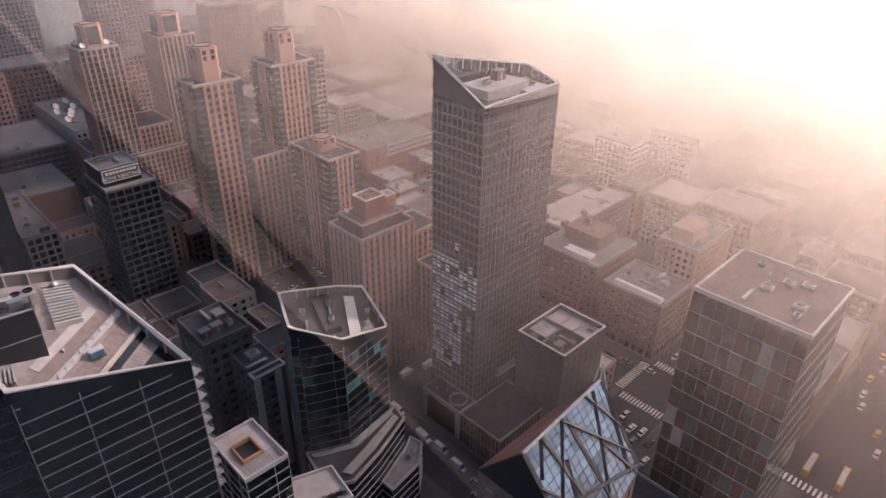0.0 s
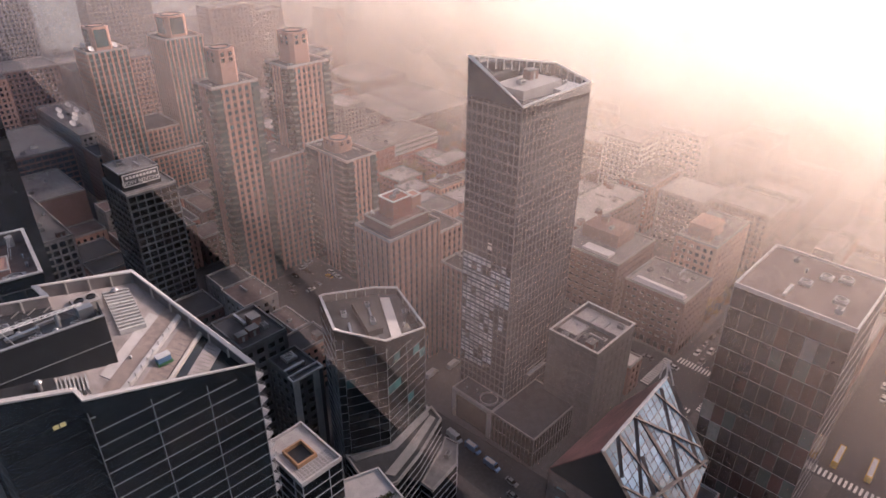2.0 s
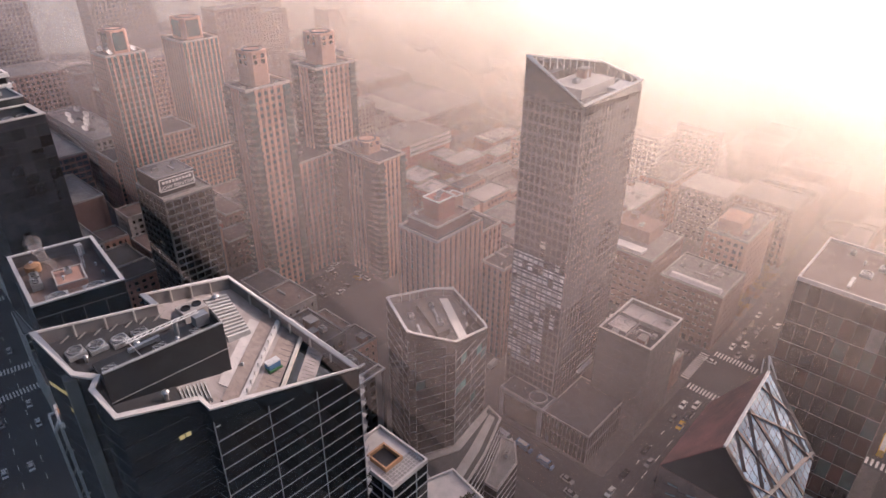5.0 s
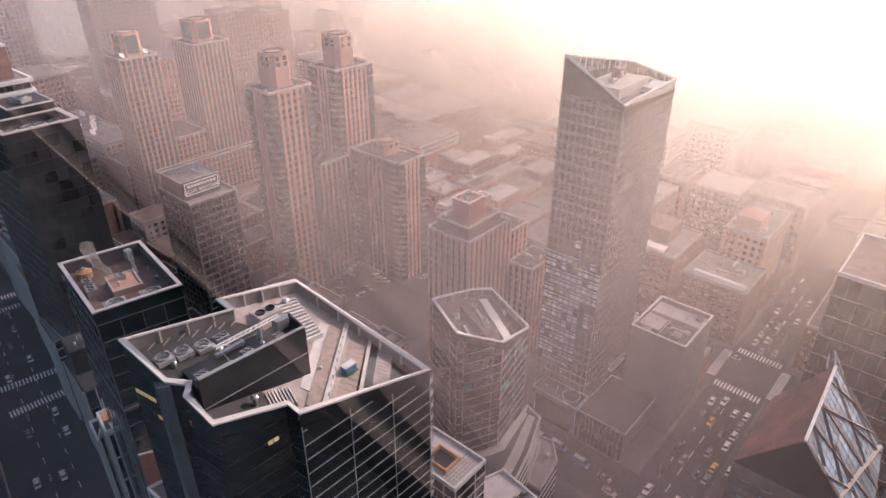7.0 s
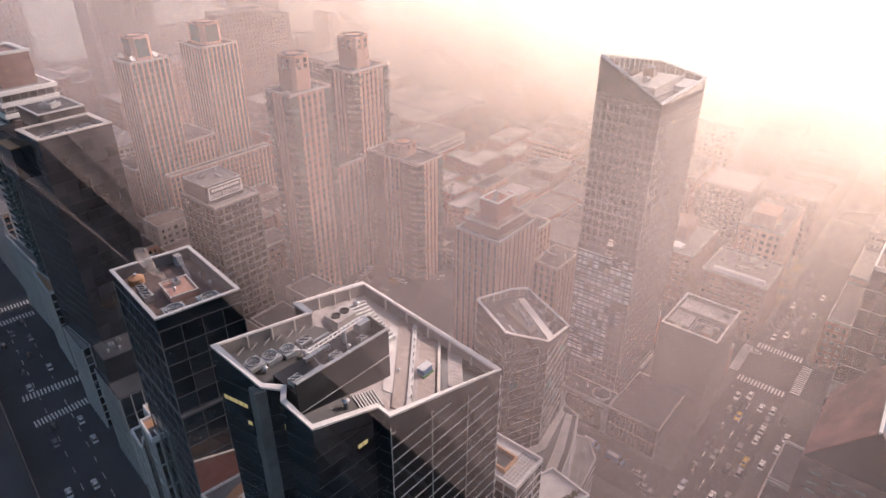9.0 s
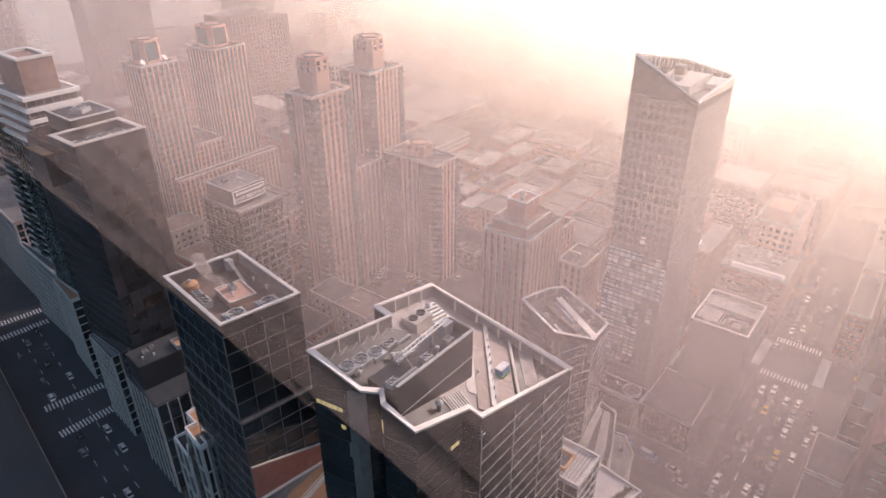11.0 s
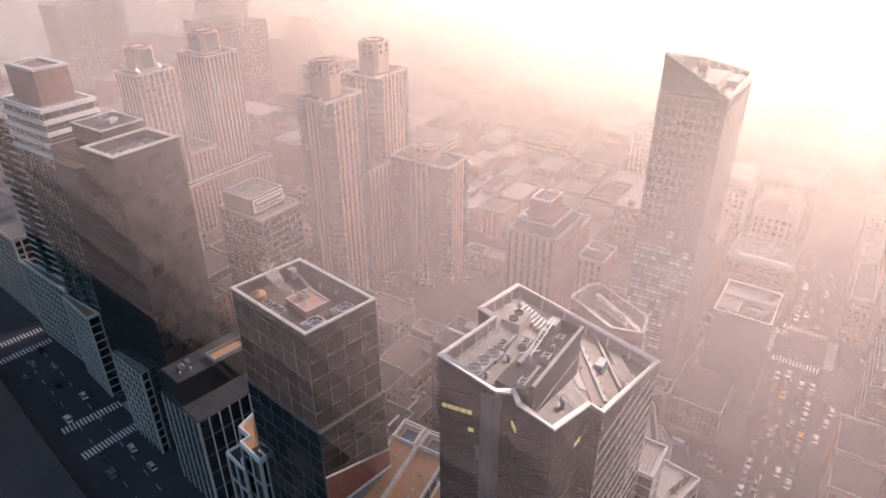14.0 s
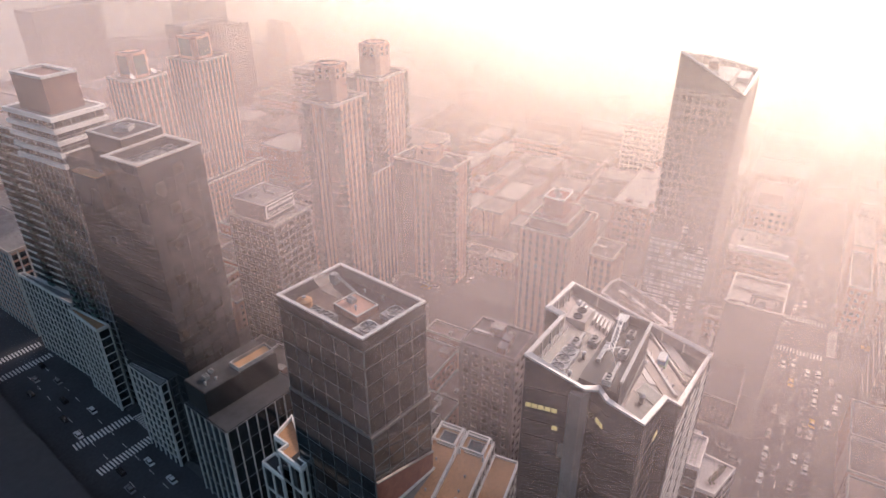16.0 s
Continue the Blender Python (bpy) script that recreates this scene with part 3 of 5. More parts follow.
M["bronze"] = mat("bronze_boards", (0.25, 0.20, 0.175), 0.7, 0.0, vary=0.35, fine=1.0)
board("walkway", M["bronze"], 9.0, 101.2, 26.5, 115.6, 2.3, 0.35, "brown boarded walkway")
board("parapet_strip", M["offwhite"], 10.9, 100.9, 27.6, 114.3, 0.7, 0.75, "pale parapet strip")
board("ramp", M["roof_pale"], 10.5, 104.2, 23.5, 115.0, 2.6, 0.25)
board("roof_beam", M["stone"], 18.0, 100.7, 29.0, 109.8, 0.5, 0.6, "pale roof beam")
for k in range(12):
    board("paving_joint", M["liner"], 15.2 + 1.05 * k, 101.6 + 0.86 * k, 17.0 + 1.05 * k, 99.9 + 0.86 * k, 0.09, 0.09)
    board("paving_joint", M["liner"], 21.4 + 0.7 * k, 101.0 + 0.58 * k, 23.2 + 0.6 * k, 99.6 + 0.62 * k, 0.09, 0.1)
board("paving_field", M["bronze"], 14.6, 100.6, 28.0, 111.6, 2.8, 0.06)
board("paving_field", M["deck_grey"], 22.4, 100.6, 30.3, 107.2, 2.6, 0.07)
for k in range(13):
    board("slat", M["unit"], 16.0 + 0.10 * k, 112.3 + 0.72 * k, 20.6 + 0.10 * k, 112.9 + 0.70 * k, 0.32, 1.2)
for k in range(8):
    board("slat", M["unit"], 3.2 + 0.55 * k, 102.8 - 0.05 * k, 3.9 + 0.55 * k, 105.8 - 0.05 * k, 0.26, 1.0)
for k in range(9):
    a = k / 8
    x, y = 12.6 + 12.5 * a, 101.8 + 10.4 * a
    p = part("post", Geo().box(x - 0.1, y - 0.1, ft_z(x, y) - 2.4, x + 0.1, y + 0.1, ft_z(x, y) - 0.9), M["offwhite"], ft)
fl = [(-8.6, 118.4), (-7.4, 111.2), (-4.6, 112.3), (13.6, 112.6), (11.6, 117.0), (8.0, 119.8)]
part("machine_floor", Geo().prism(fl, 94, [ft_z(x, y) - 1.6 for x, y in fl]), M["black"], ft, "dark grated machine floor")
fl = [(-5.6, 103.2), (3.4, 102.6), (3.6, 106.2), (-5.4, 105.9)]
part("machine_floor", Geo().prism(fl, 92, [ft_z(x, y) - 1.6 for x, y in fl]), M["black"], ft, "dark grated machine floor")
for k in range(7):
    x = -7.2 + 2.3 * k
    y = 118.0 + 0.15 * k
    part("brace", Geo().beam((x, y, ft_z(x, y) - 2.3), (x + 2.2, y + 0.15, ft_z(x + 2.2, y) - 0.6), 0.16, 0.16), M["stone"], ft, "pale diagonal brace behind the screen")
# machines on the plant room and beside it
boom = thing("cleaning_crane", (5, 110.5, 103.2), "white lattice boom of a window cleaning crane", "crane")
g = Geo()
for s in (-0.35, 0.35):
    g.beam((-0.5, 109.6 + s, 106.6), (11.6, 111.2 + s, 105.2), 0.14, 0.14)
for k in range(12):
    a, b = k / 12, (k + 1) / 12
    g.beam((-0.5 + 12.1 * a, 109.25 + 1.6 * a, 106.6 - 1.4 * a), (-0.5 + 12.1 * b, 109.95 + 1.6 * b, 106.6 - 1.4 * b), 0.09, 0.09)
part("boom", g, M["white"], boom)
part("mast", Geo().cyl(7.5, 110.7, 103.0, 105.7, 0.35, 10), M["unit"], boom)
part("carriage", Geo().box(10.6, 110.4, 102.7, 12.8, 112.0, 104.6), M["metal"], boom)
part("strut", Geo().beam((1.2, 109.0, 103.4), (-0.5, 109.6, 107.6), 0.1, 0.1).beam((-1.8, 110.4, 107.4), (1.4, 108.6, 106.6), 0.09, 0.09), M["white"], boom)
cool = thing("cooling_tower", (13.9, 119.0, ft_z(13.9, 119) - 2.4), "cream cooling unit with two dark fans", "cooling unit")
zc = ft_z(13.9, 119) - 2.4
part("casing", Geo().box(11.8, 117.2, zc, 16.0, 120.6, zc + 2.2), M["stone"], cool)
for x in (12.9, 14.9):
    part("fan", Geo().ring(x, 118.9, zc + 2.2, zc + 2.45, 0.8, 0.1, 14).cyl(x, 118.9, zc + 2.2, zc + 2.25, 0.7, 14), M["black"], cool)
cart = thing("roof_cart", (19.6, 105.4, ft_z(19.6, 105.4) - 2.3), "white and blue machine with a green base", "roof machine")
zc = ft_z(19.6, 105.4) - 2.35
part("base", Geo().box(18.3, 104.2, zc, 20.9, 106.0, zc + 0.4), mat("green_paint", (0.05, 0.16, 0.06), 0.6), cart)
part("hood", Geo().box(18.5, 104.4, zc + 0.4, 20.7, 105.9, zc + 1.4), PAINT["blue"], cart)
part("lid", Geo().box(18.4, 104.5, zc + 1.4, 20.8, 105.8, zc + 1.65), M["white"], cart)
for x, y, k, s in ((-5.5, 115.5, "fan", 0.8), (-2.5, 115.8, "fan", 0.8), (0.8, 116.0, "fan", 0.8), (4.0, 116.2, "hvac", 1.0), (7.2, 116.4, "duct", 0.6), (-4.8, 113.9, "vent", 1.0), (2.5, 114.2, "vent", 1.2),
                   (9.0, 114.6, "hvac", 0.9), (19.3, 120.8, "vent", 1.6), (1.4, 104.4, "vent", 1.5), (15.2, 107.0, "vent", 0.8)):
    put(k, x, y, ft_z(x, y) - (1.65 if x < 12 else 2.4), 0, s)
for x, y, k, s in ((-3.6, 108.6, "hvac", 0.8), (-0.6, 108.4, "duct", 0.6), (3.8, 108.6, "hvac", 0.8), (6.6, 108.8, "vent", 1.0), (9.6, 109.0, "hvac", 0.7), (2.6, 111.3, "duct", 0.8)):
    put(k, x, y, 103.6 - 0.054 * (x + 5), 0, s)
# warm lit rooms below the rim
M["lit_room"] = mat("lit_room_behind_glass", (0.30, 0.24, 0.12), 0.4, vary=0.3, fine=0.8, bump=0.0, each=0.3)
lit = M["lit_room"].node_tree.nodes["Principled BSDF"]
lit.inputs["Emission Color"].default_value, lit.inputs["Emission Strength"].default_value = (1.0, 0.78, 0.35, 1), 0.35
for i, s0, n_lit, drop in ((0, 0.5, 5, 4.6), (0, 4.6, 1, 7.8), (2, 0.3, 2, 4.4), (4, 7.2, 2, 4.6)):
    a, b = Vector((*FT[i], 0)), Vector((*FT[i + 1], 0))
    for k in range(n_lit):
        zt = min(ft_z(*FT[i]), ft_z(*FT[i + 1])) - drop
        piece("lit_window", M["lit_room"], ft, a, (b - a).normalized(), s0 + 0.95 * k, s0 + 0.95 * k + 0.8, zt - 0.75, zt, 0.0, 0.07)
# the grey fin on the west face
part("fin", Geo().prism([(-9.0, 110.6), (-7.6, 109.9), (-7.3, 111.9), (-8.8, 112.4)], 60, ft_z(-8, 111) - 0.6), M["concrete_dark"], ft)

# ---- square glass tower with a steaming roof ----
ST = [(-1.7, 154.1), (14.8, 150.8), (18.2, 175.0), (1.6, 178.3)]
st = building("glass_tower", ST, 89.7, "square dark glass tower with machinery in an open roof well", M["glass"], near=(0, 3), z0=68.0,
              fh=4.2, bay=4.0, band=(0.14, 0.12, M["darkline"], "floor_band"), pier=(0.12, 0.14, M["darkline"], "mullion", 1),
              panes=[(M["glass"], 8), (M["glass_grey"], 3)], limit=120)
open_roof(st, ST, [92.5] * 4, 2.8, 0.4, M["glass"], M["roof_brown"], M["trim"], 0.6)
ST_LOW = [(-1.85, 153.6), (15.4, 150.5), (18.8, 174.9), (1.5, 178.7)]
part("shaft", Geo().prism(ST_LOW, 0, 68.0), M["glass"], st)
part("ledge", Geo().rim(ST_LOW, 67.6, 68.2, 0.7, 0.1), M["darkline"], st)
facade(st, ST_LOW, 0.0, 68.0, (0, 3), fh=4.2, bay=4.0, band=(0.14, 0.12, M["darkline"], "floor_band"), pier=(0.12, 0.14, M["darkline"], "mullion", 1),
       panes=[(M["glass"], 8), (M["glass_grey"], 3)], limit=170)
hut = thing("roof_plant_block", (8.4, 163.4, 89.7), "brown brick plant block in the roof well", "plant block")
part("wall", Geo().prism([(5.0, 160.6), (10.6, 159.4), (12.0, 166.4), (6.4, 167.6)], 89.7, 91.2), M["brick"], hut)
part("coping", Geo().rim([(5.0, 160.6), (10.6, 159.4), (12.0, 166.4), (6.4, 167.6)], 91.2, 91.45, 0.25, 0.08), M["stone"], hut)
for x, y, k, a, s in ((3.6, 156.8, "fan", -11, 1.35), (10.4, 155.2, "fan", -11, 1.35), (2.6, 165.6, "hvac", 80, 1.3), (3.4, 169.4, "hvac", 80, 1.1), (14.3, 161.0, "vent", 0, 1.0), (14.8, 166.0, "vent", 0, 0.8)):
    put(k, x, y, 89.75, a, s)
put("hvac", 8.8, 164.8, 91.2, 80, 0.8)
put("vent", 7.0, 162.4, 91.2, 0, 0.9)
tank = thing("roof_tank", (4.6, 173.8, 89.7), "round brown metal tank in a roof well", "tank")
tk = Geo().cyl(4.6, 173.8, 89.7, 91.2, 1.6, 18).cyl(4.6, 173.8, 91.2, 91.8, 1.6, 18, 0.5)
part("drum", tk, M["deck"], tank)
part("neck", Geo().cyl(4.6, 173.8, 91.8, 92.1, 0.4, 10), M["metal"], tank)
arm = thing("cleaning_crane", (13.0, 170.0, 89.7), "folded metal crane arm in the roof well", "crane")
g = Geo()
for s in (-0.25, 0.25):
    g.beam((14.6 + s, 174.0, 92.4), (12.2 + s, 165.4, 90.6), 0.13, 0.13)
for k in range(9):
    a, b = k / 9, (k + 1) / 9
    g.beam((14.35 - 2.4 * a, 174 - 8.6 * a, 92.4 - 1.8 * a), (14.85 - 2.4 * b, 174 - 8.6 * b, 92.4 - 1.8 * b), 0.07, 0.07)
part("arm", g, M["metal"], arm)
part("pedestal", Geo().box(13.9, 173.2, 89.7, 15.3, 174.8, 92.2), M["unit"], arm)
steam_geo = Geo()
sr_ = random.Random(2)
for k in range(9):
    c = Vector((7.2 - 0.25 * k + sr_.gauss(0, 0.3), 165.8 + 0.55 * k + sr_.gauss(0, 0.3), 92.0 + 0.75 * k))
    r0 = 0.5 + 0.16 * k
    b = len(steam_geo.v)
    for i in range(7):
        for j in range(12):
            th, ph = math.pi * i / 6, 2 * math.pi * j / 12
            d = Vector((math.sin(th) * math.cos(ph), math.sin(th) * math.sin(ph), math.cos(th)))
            steam_geo.v.append(tuple(c + d * r0 * (0.8 + 0.45 * noise.noise(d * 1.7 + c))))
    steam_geo.f += [(b + i * 12 + j, b + (i + 1) * 12 + j, b + (i + 1) * 12 + (j + 1) % 12, b + i * 12 + (j + 1) % 12) for i in range(6) for j in range(12)]
STEAM = steam_geo
# terraces at its foot
tr1 = building("terrace_block", [(-1.5, 136.4), (29.6, 141.2), (28.4, 155.7), (15.9, 154.0), (15.2, 149.9), (-2.2, 153.0)], 45.2, "terraced block with timber decks and white frames", M["glass"], near=(0, 1), roof=M["deck"], rim=M["white"], rim_h=0.7, rim_w=0.3,
               fh=3.6, bay=3.4, band=(0.35, 0.25, M["offwhite"], "floor_band"), pier=(0.35, 0.3, M["offwhite"], "pier", 1))
part("divider", Geo().prism([(-1.6, 143.6), (28.9, 148.4), (28.85, 148.8), (-1.65, 144.0)], 45.3, 46.6), M["white"], tr1, "white divider wall between two decks")
for k in range(8):
    u = k / 7.0
    part("rail_post", Geo().box(-1.2 + 29 * u, 143.7 + 4.56 * u - 0.1, 46.6, -1.0 + 29 * u, 143.7 + 4.56 * u + 0.1, 47.6), M["white"], tr1)
part("rail", Geo().beam((-1.4, 143.8, 47.65), (28.8, 148.6, 47.65), 0.14, 0.12), M["white"], tr1)
for q in ([(22.4, 148.1), (28.7, 149.1), (28.2, 155.3), (21.9, 154.4)], [(23.2, 140.9), (29.2, 141.8), (28.7, 147.9), (22.7, 147.0)]):
    part("roof_frame", Geo().rim(q, 46.9, 47.4, 0.45), M["white"], tr1, "white roof frame")
    for x, y in q:
        part("post", Geo().box(x - 0.2, y - 0.2, 45.2, x + 0.2, y + 0.2, 46.9), M["white"], tr1)
    cx, cy = sum(p[0] for p in q) / 4, sum(p[1] for p in q) / 4
    part("pool", Geo().prism([(cx + 0.72 * (p[0] - cx), cy + 0.62 * (p[1] - cy)) for p in q], 45.25, 45.45), M["glass_blue"], tr1, "dark blue water basin")
    part("pool_edge", Geo().rim([(cx + 0.78 * (p[0] - cx), cy + 0.7 * (p[1] - cy)) for p in q], 45.2, 45.55, 0.35), M["stone"], tr1)
for x, y in ((10.2, 141.0), (12.4, 141.5), (16.8, 142.3), (9.0, 148.2), (18.0, 150.8)):
    put("vent", x, y, 45.25, 0, 0.7)
part("side_strip", Geo().prism([(-2.0, 147.6), (4.0, 149.4), (15.1, 149.7), (-2.1, 152.9)], 45.22, 45.34), M["roof"], tr1, "grey roofing strip along the tower's foot")
tr2 = building("terrace_block", [(-0.5, 130.0), (30.5, 134.8), (29.8, 141.0), (-1.4, 136.2)], 41.0, "lower terrace block with a timber deck and white rim", M["glass"], near=(0, 1), roof=M["deck"], rim=M["white"], rim_h=0.7, rim_w=0.3,
               fh=3.6, bay=3.4, band=(0.35, 0.25, M["offwhite"], "floor_band"), pier=(0.35, 0.3, M["offwhite"], "pier", 1))
sk = Geo()
sk.hexa([(-1.95, 153.1, 45.3), (15.2, 149.95, 45.3), (15.3, 150.45, 45.3), (-1.85, 153.55, 45.3), (-1.95, 153.1, 55.6), (15.2, 149.95, 51.0), (15.3, 150.45, 51.0), (-1.85, 153.55, 55.6)])
part("brick_skirt", sk, M["brick_red"], st, "red brick skirt wall")
part("skirt_cap", Geo().beam((-2.0, 153.1, 55.7), (15.3, 149.95, 51.1), 0.5, 0.3), M["stone"], st)

# ---- faceted glass tower ----
HEX = [(63.0, 117.4), (64.6, 116.4), (74.6, 111.7), (91.6, 115.0), (92.6, 116.2), (97.0, 132.4), (88.0, 132.6), (70.0, 130.4), (68.1, 129.8)]
hex_z = plane_of([(63.0, 117.4), (74.6, 111.7), (92.8, 115.5), (97.0, 133.0), (68.1, 129.8)], [68.6, 63.0, 57.0, 59.0, 72.4])
HEXZ = [hex_z(x, y) for x, y in HEX]
hx = building("glass_tower", HEX, [t - 2.2 for t in HEXZ], "faceted dark glass tower with pale floor lines", M["glass"], near=(1, 2, 8),
              fh=3.0, bay=3.0, band=(0.11, 0.12, M["thin_line"], "floor_band"), pier=(0.09, 0.12, M["thin_line"], "mullion", 3),
              panes=[(M["glass"], 20), (M["glass_teal"], 1)], limit=180, skip=1.0)
open_roof(hx, HEX, HEXZ, 2.2, 0.25, M["glass"], M["roof_dark"], M["trim"], 0.55)
posts(hx, HEX, HEXZ, 2.2, 3.4, M["unit"], 0.3, 0.6)
def hex_slab(name, pts, up, material, label=""):
    h = [hex_z(x, y) - 2.2 for x, y in pts]
    return part(name, Geo().hexa([(x, y, z - 0.3) for (x, y), z in zip(pts, h)] + [(x, y, z + up) for (x, y), z in zip(pts, h)]), material, hx, label)


hex_slab("ramp", [(78.5, 113.6), (82.6, 114.2), (92.0, 130.2), (88.6, 130.4)], 0.5, M["offwhite"], "pale sloping roof ramp")
hex_slab("plant_room", [(72.6, 116.0), (78.2, 117.0), (84.0, 127.8), (76.0, 127.0)], 1.8, M["black"], "black plant room in the roof well")
for x, y, k, s in ((69.5, 119.5, "duct", 0.7), (71.5, 124.5, "hvac", 0.9), (74.0, 114.6, "hvac", 0.7), (87.4, 119.0, "vent", 1.0), (92.0, 124.0, "hvac", 0.7)):
    put(k, x, y, hex_z(x, y) - 2.25, 60, s)
for x, y, k, s in ((76.6, 119.0, "hvac", 0.9), (78.6, 122.5, "duct", 0.7), (80.2, 125.6, "hvac", 0.8)):
    put(k, x, y, hex_z(x, y) - 0.45, 60, s)

# podium of the faceted tower, two terraces
hp = building("podium_block", [(60.5, 103.5), (67.0, 100.5), (78.2, 103.4), (91.8, 108.6), (93.4, 114.4), (74.6, 111.6), (63.2, 117)], 26.5, "terraced glass podium with pale walkways", M["glass"], near=(0, 1, 2, 3),
              roof=M["roof_dark"], rim=M["concrete"], rim_h=0.7, fh=3.0, bay=3.0, band=(0.2, 0.14, M["line"], "floor_band"))
part("walkway", Geo().prism([(64.0, 114.0), (74.6, 109.4), (90.6, 112.4), (91.6, 114.2), (74.6, 111.6), (64.0, 116.2)], 26.6, 26.9), M["concrete"], hp, "pale terrace walkway")
part("walkway", Geo().prism([(68.0, 102.6), (77.8, 105.2), (90.8, 110.0), (90.6, 112.0), (76.5, 107.6), (66.5, 105.0)], 26.6, 26.95), M["concrete"], hp, "pale terrace walkway")
low_p = building("podium_block", [(78.6, 99.0), (90.5, 100.8), (96.5, 106.0), (95.6, 110.6), (92.0, 108.4), (78.4, 103.2)], 15.0, "lower pale podium beside the street", M["glass"], near=(0, 1, 2), roof=M["roof"], rim=M["concrete"], rim_h=0.6,
                 fh=3.0, bay=3.0, band=(0.2, 0.14, M["line"], "floor_band"))
put("hvac", 90.8, 104.8, 15.1, 20, 0.9)
# terrace blocks in front of it
ta = building("terrace_block", rect(37.0, 95.8, 47.3, 110.8), 54.4, "glass block with a tiled roof terrace", M["glass"], near=(0, 3), roof=M["roof_pale"], rim=M["trim"], rim_h=0.8, rim_w=0.3,
              fh=3.0, bay=3.0, band=(0.2, 0.14, M["line"], "floor_band"), pier=(0.14, 0.16, M["line"], "mullion", 2))
pit = part("sunken_court", Geo().rim(rect(39.0, 100.0, 44.0, 106.0), 54.46, 55.6, 0.4), M["deck"], ta, "lit ochre walls of a sunken court")
part("court_floor", Geo().box(39.4, 100.4, 54.47, 43.6, 105.6, 54.55), M["black"], ta)
for i in range(10):
    for j in range(5):
        piece("tile", M["concrete"], ta, (37.8 + 0.0, 96.6), Vector((1, 0, 0)), 0.9 * i, 0.9 * i + 0.7, 54.46, 54.52, -0.7 - 0.8 * j, -0.1 - 0.8 * j)
tb = building("terrace_block", [(47.6, 91.5), (58.5, 88.5), (60.2, 99.5), (47.6, 104.0)], 38.0, "glass block with a planted roof terrace", M["glass"], near=(0, 1, 3), roof=M["roof_pale"], rim=M["trim"], rim_h=0.8, rim_w=0.3,
              fh=3.0, bay=3.0, band=(0.2, 0.14, M["line"], "floor_band"), pier=(0.14, 0.16, M["line"], "mullion", 2))
hedge = Geo()
hr = random.Random(5)
for k in range(320):
    a = hr.random()
    x, y, z = 50.5 + 7.5 * a + hr.gauss(0, 0.35), 93.2 - 2.2 * a + hr.gauss(0, 0.35), 38.2 + abs(hr.gauss(0, 0.4))
    b = len(hedge.v)
    q = Euler((hr.random() * 6, hr.random() * 6, 0)).to_matrix()
    hedge.v += [tuple(Vector((x, y, z)) + q @ Vector(c) * 0.3) for c in ((-1, 0, 0), (0, -0.7, 0), (1, 0, 0), (0, 0.7, 0))]
    hedge.f.append((b, b + 1, b + 2, b + 3))
solid("hedge", hedge, LEAF[1], "dark clipped hedge along the roof terrace", "hedge", kind="stuff")

# ---- tall slanted tower ----
M["slate"] = mat("slate_metal_panel", (0.105, 0.115, 0.125), 0.45, 0.2, vary=0.25, fine=0.4, each=0.15)
M["slate_glass"] = mat("slate_tinted_glass", (0.085, 0.092, 0.105), 0.22, 0.35, vary=0.3, fine=0.12, coarse=0.03, bump=0.015, spec=0.6)
TR = [(125.0, 111.6), (157.3, 111.6), (166.0, 131.0), (124.4, 131.0)]
TRZ = [112.6, 113.4, 114.3, 123.0]
tr = building("glass_tower", TR, [112.2, 110.4, 110.4, 112.4], "tall grey glass tower with a slanted pointed top", M["slate_glass"], near=(0, 3),
              fh=3.1, bay=1.9, band=(0.16, 0.06, M["darkline"], "floor_band"), pier=(0.12, 0.06, M["darkline"], "mullion", 1), skip=1.0, only=(0, 1))
facade(tr, TR, 0.0, [112.2, 110.4, 110.4, 112.4], (3,), fh=3.1, bay=1.94, band=(0.55, 0.1, M["slate"], "floor_band"), pier=(0.3, 0.12, M["slate"], "mullion", 1), skip=1.0, only=(2, 3))
pr = random.Random(17)
face_u = (Vector((125.0, 111.6, 0)) - Vector((124.4, 131.0, 0))).normalized()
# Whitish panes: sunlight reflected onto this face, put in as colour
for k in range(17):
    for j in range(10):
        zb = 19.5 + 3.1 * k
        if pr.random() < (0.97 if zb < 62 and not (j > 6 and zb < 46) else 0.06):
            piece("pane", M["painted_reflection"] if pr.random() < 0.8 else M["mirror"], tr, (124.4, 131.0), face_u, 1.94 * j + 0.12, 1.94 * j + 1.82, zb + 0.1, zb + 2.5, 0.0, 0.06, pr.gauss(0, 0.8))
part("screen_wall", Geo().rim(TR, 109.5, [t - 0.02 for t in TRZ], 0.4), M["mirror"], tr)
part("roof_deck", Geo().prism(inset(TR, 0.5), 108, 110.6), M["roof_pale"], tr)
part("rim", Geo().rim(TR, [t - 0.02 for t in TRZ], [t + 0.35 for t in TRZ], 0.7, 0.15), M["trim"], tr, "pale metal rim round the roof")
posts(tr, TR, TRZ, 3.0, 3.4, M["offwhite"], 0.4, 0.5)
part("plant_room", Geo().prism(rect(132, 117, 150, 128), 110.6, 114.6), M["stone"], tr, "pale plant room")
part("lower_plant", Geo().prism(rect(146, 113.5, 156, 122), 110.6, 112.6), M["offwhite"], tr)
for x, y, z, k in ((137, 122, 114.6, "hvac"), (144, 124, 114.6, "hut"), (129, 115.2, 110.6, "fan"), (133.6, 114.4, 110.6, "fan"), (152, 125, 110.6, "hvac"), (152, 118, 112.6, "hvac")):
    put(k, x, y, z)

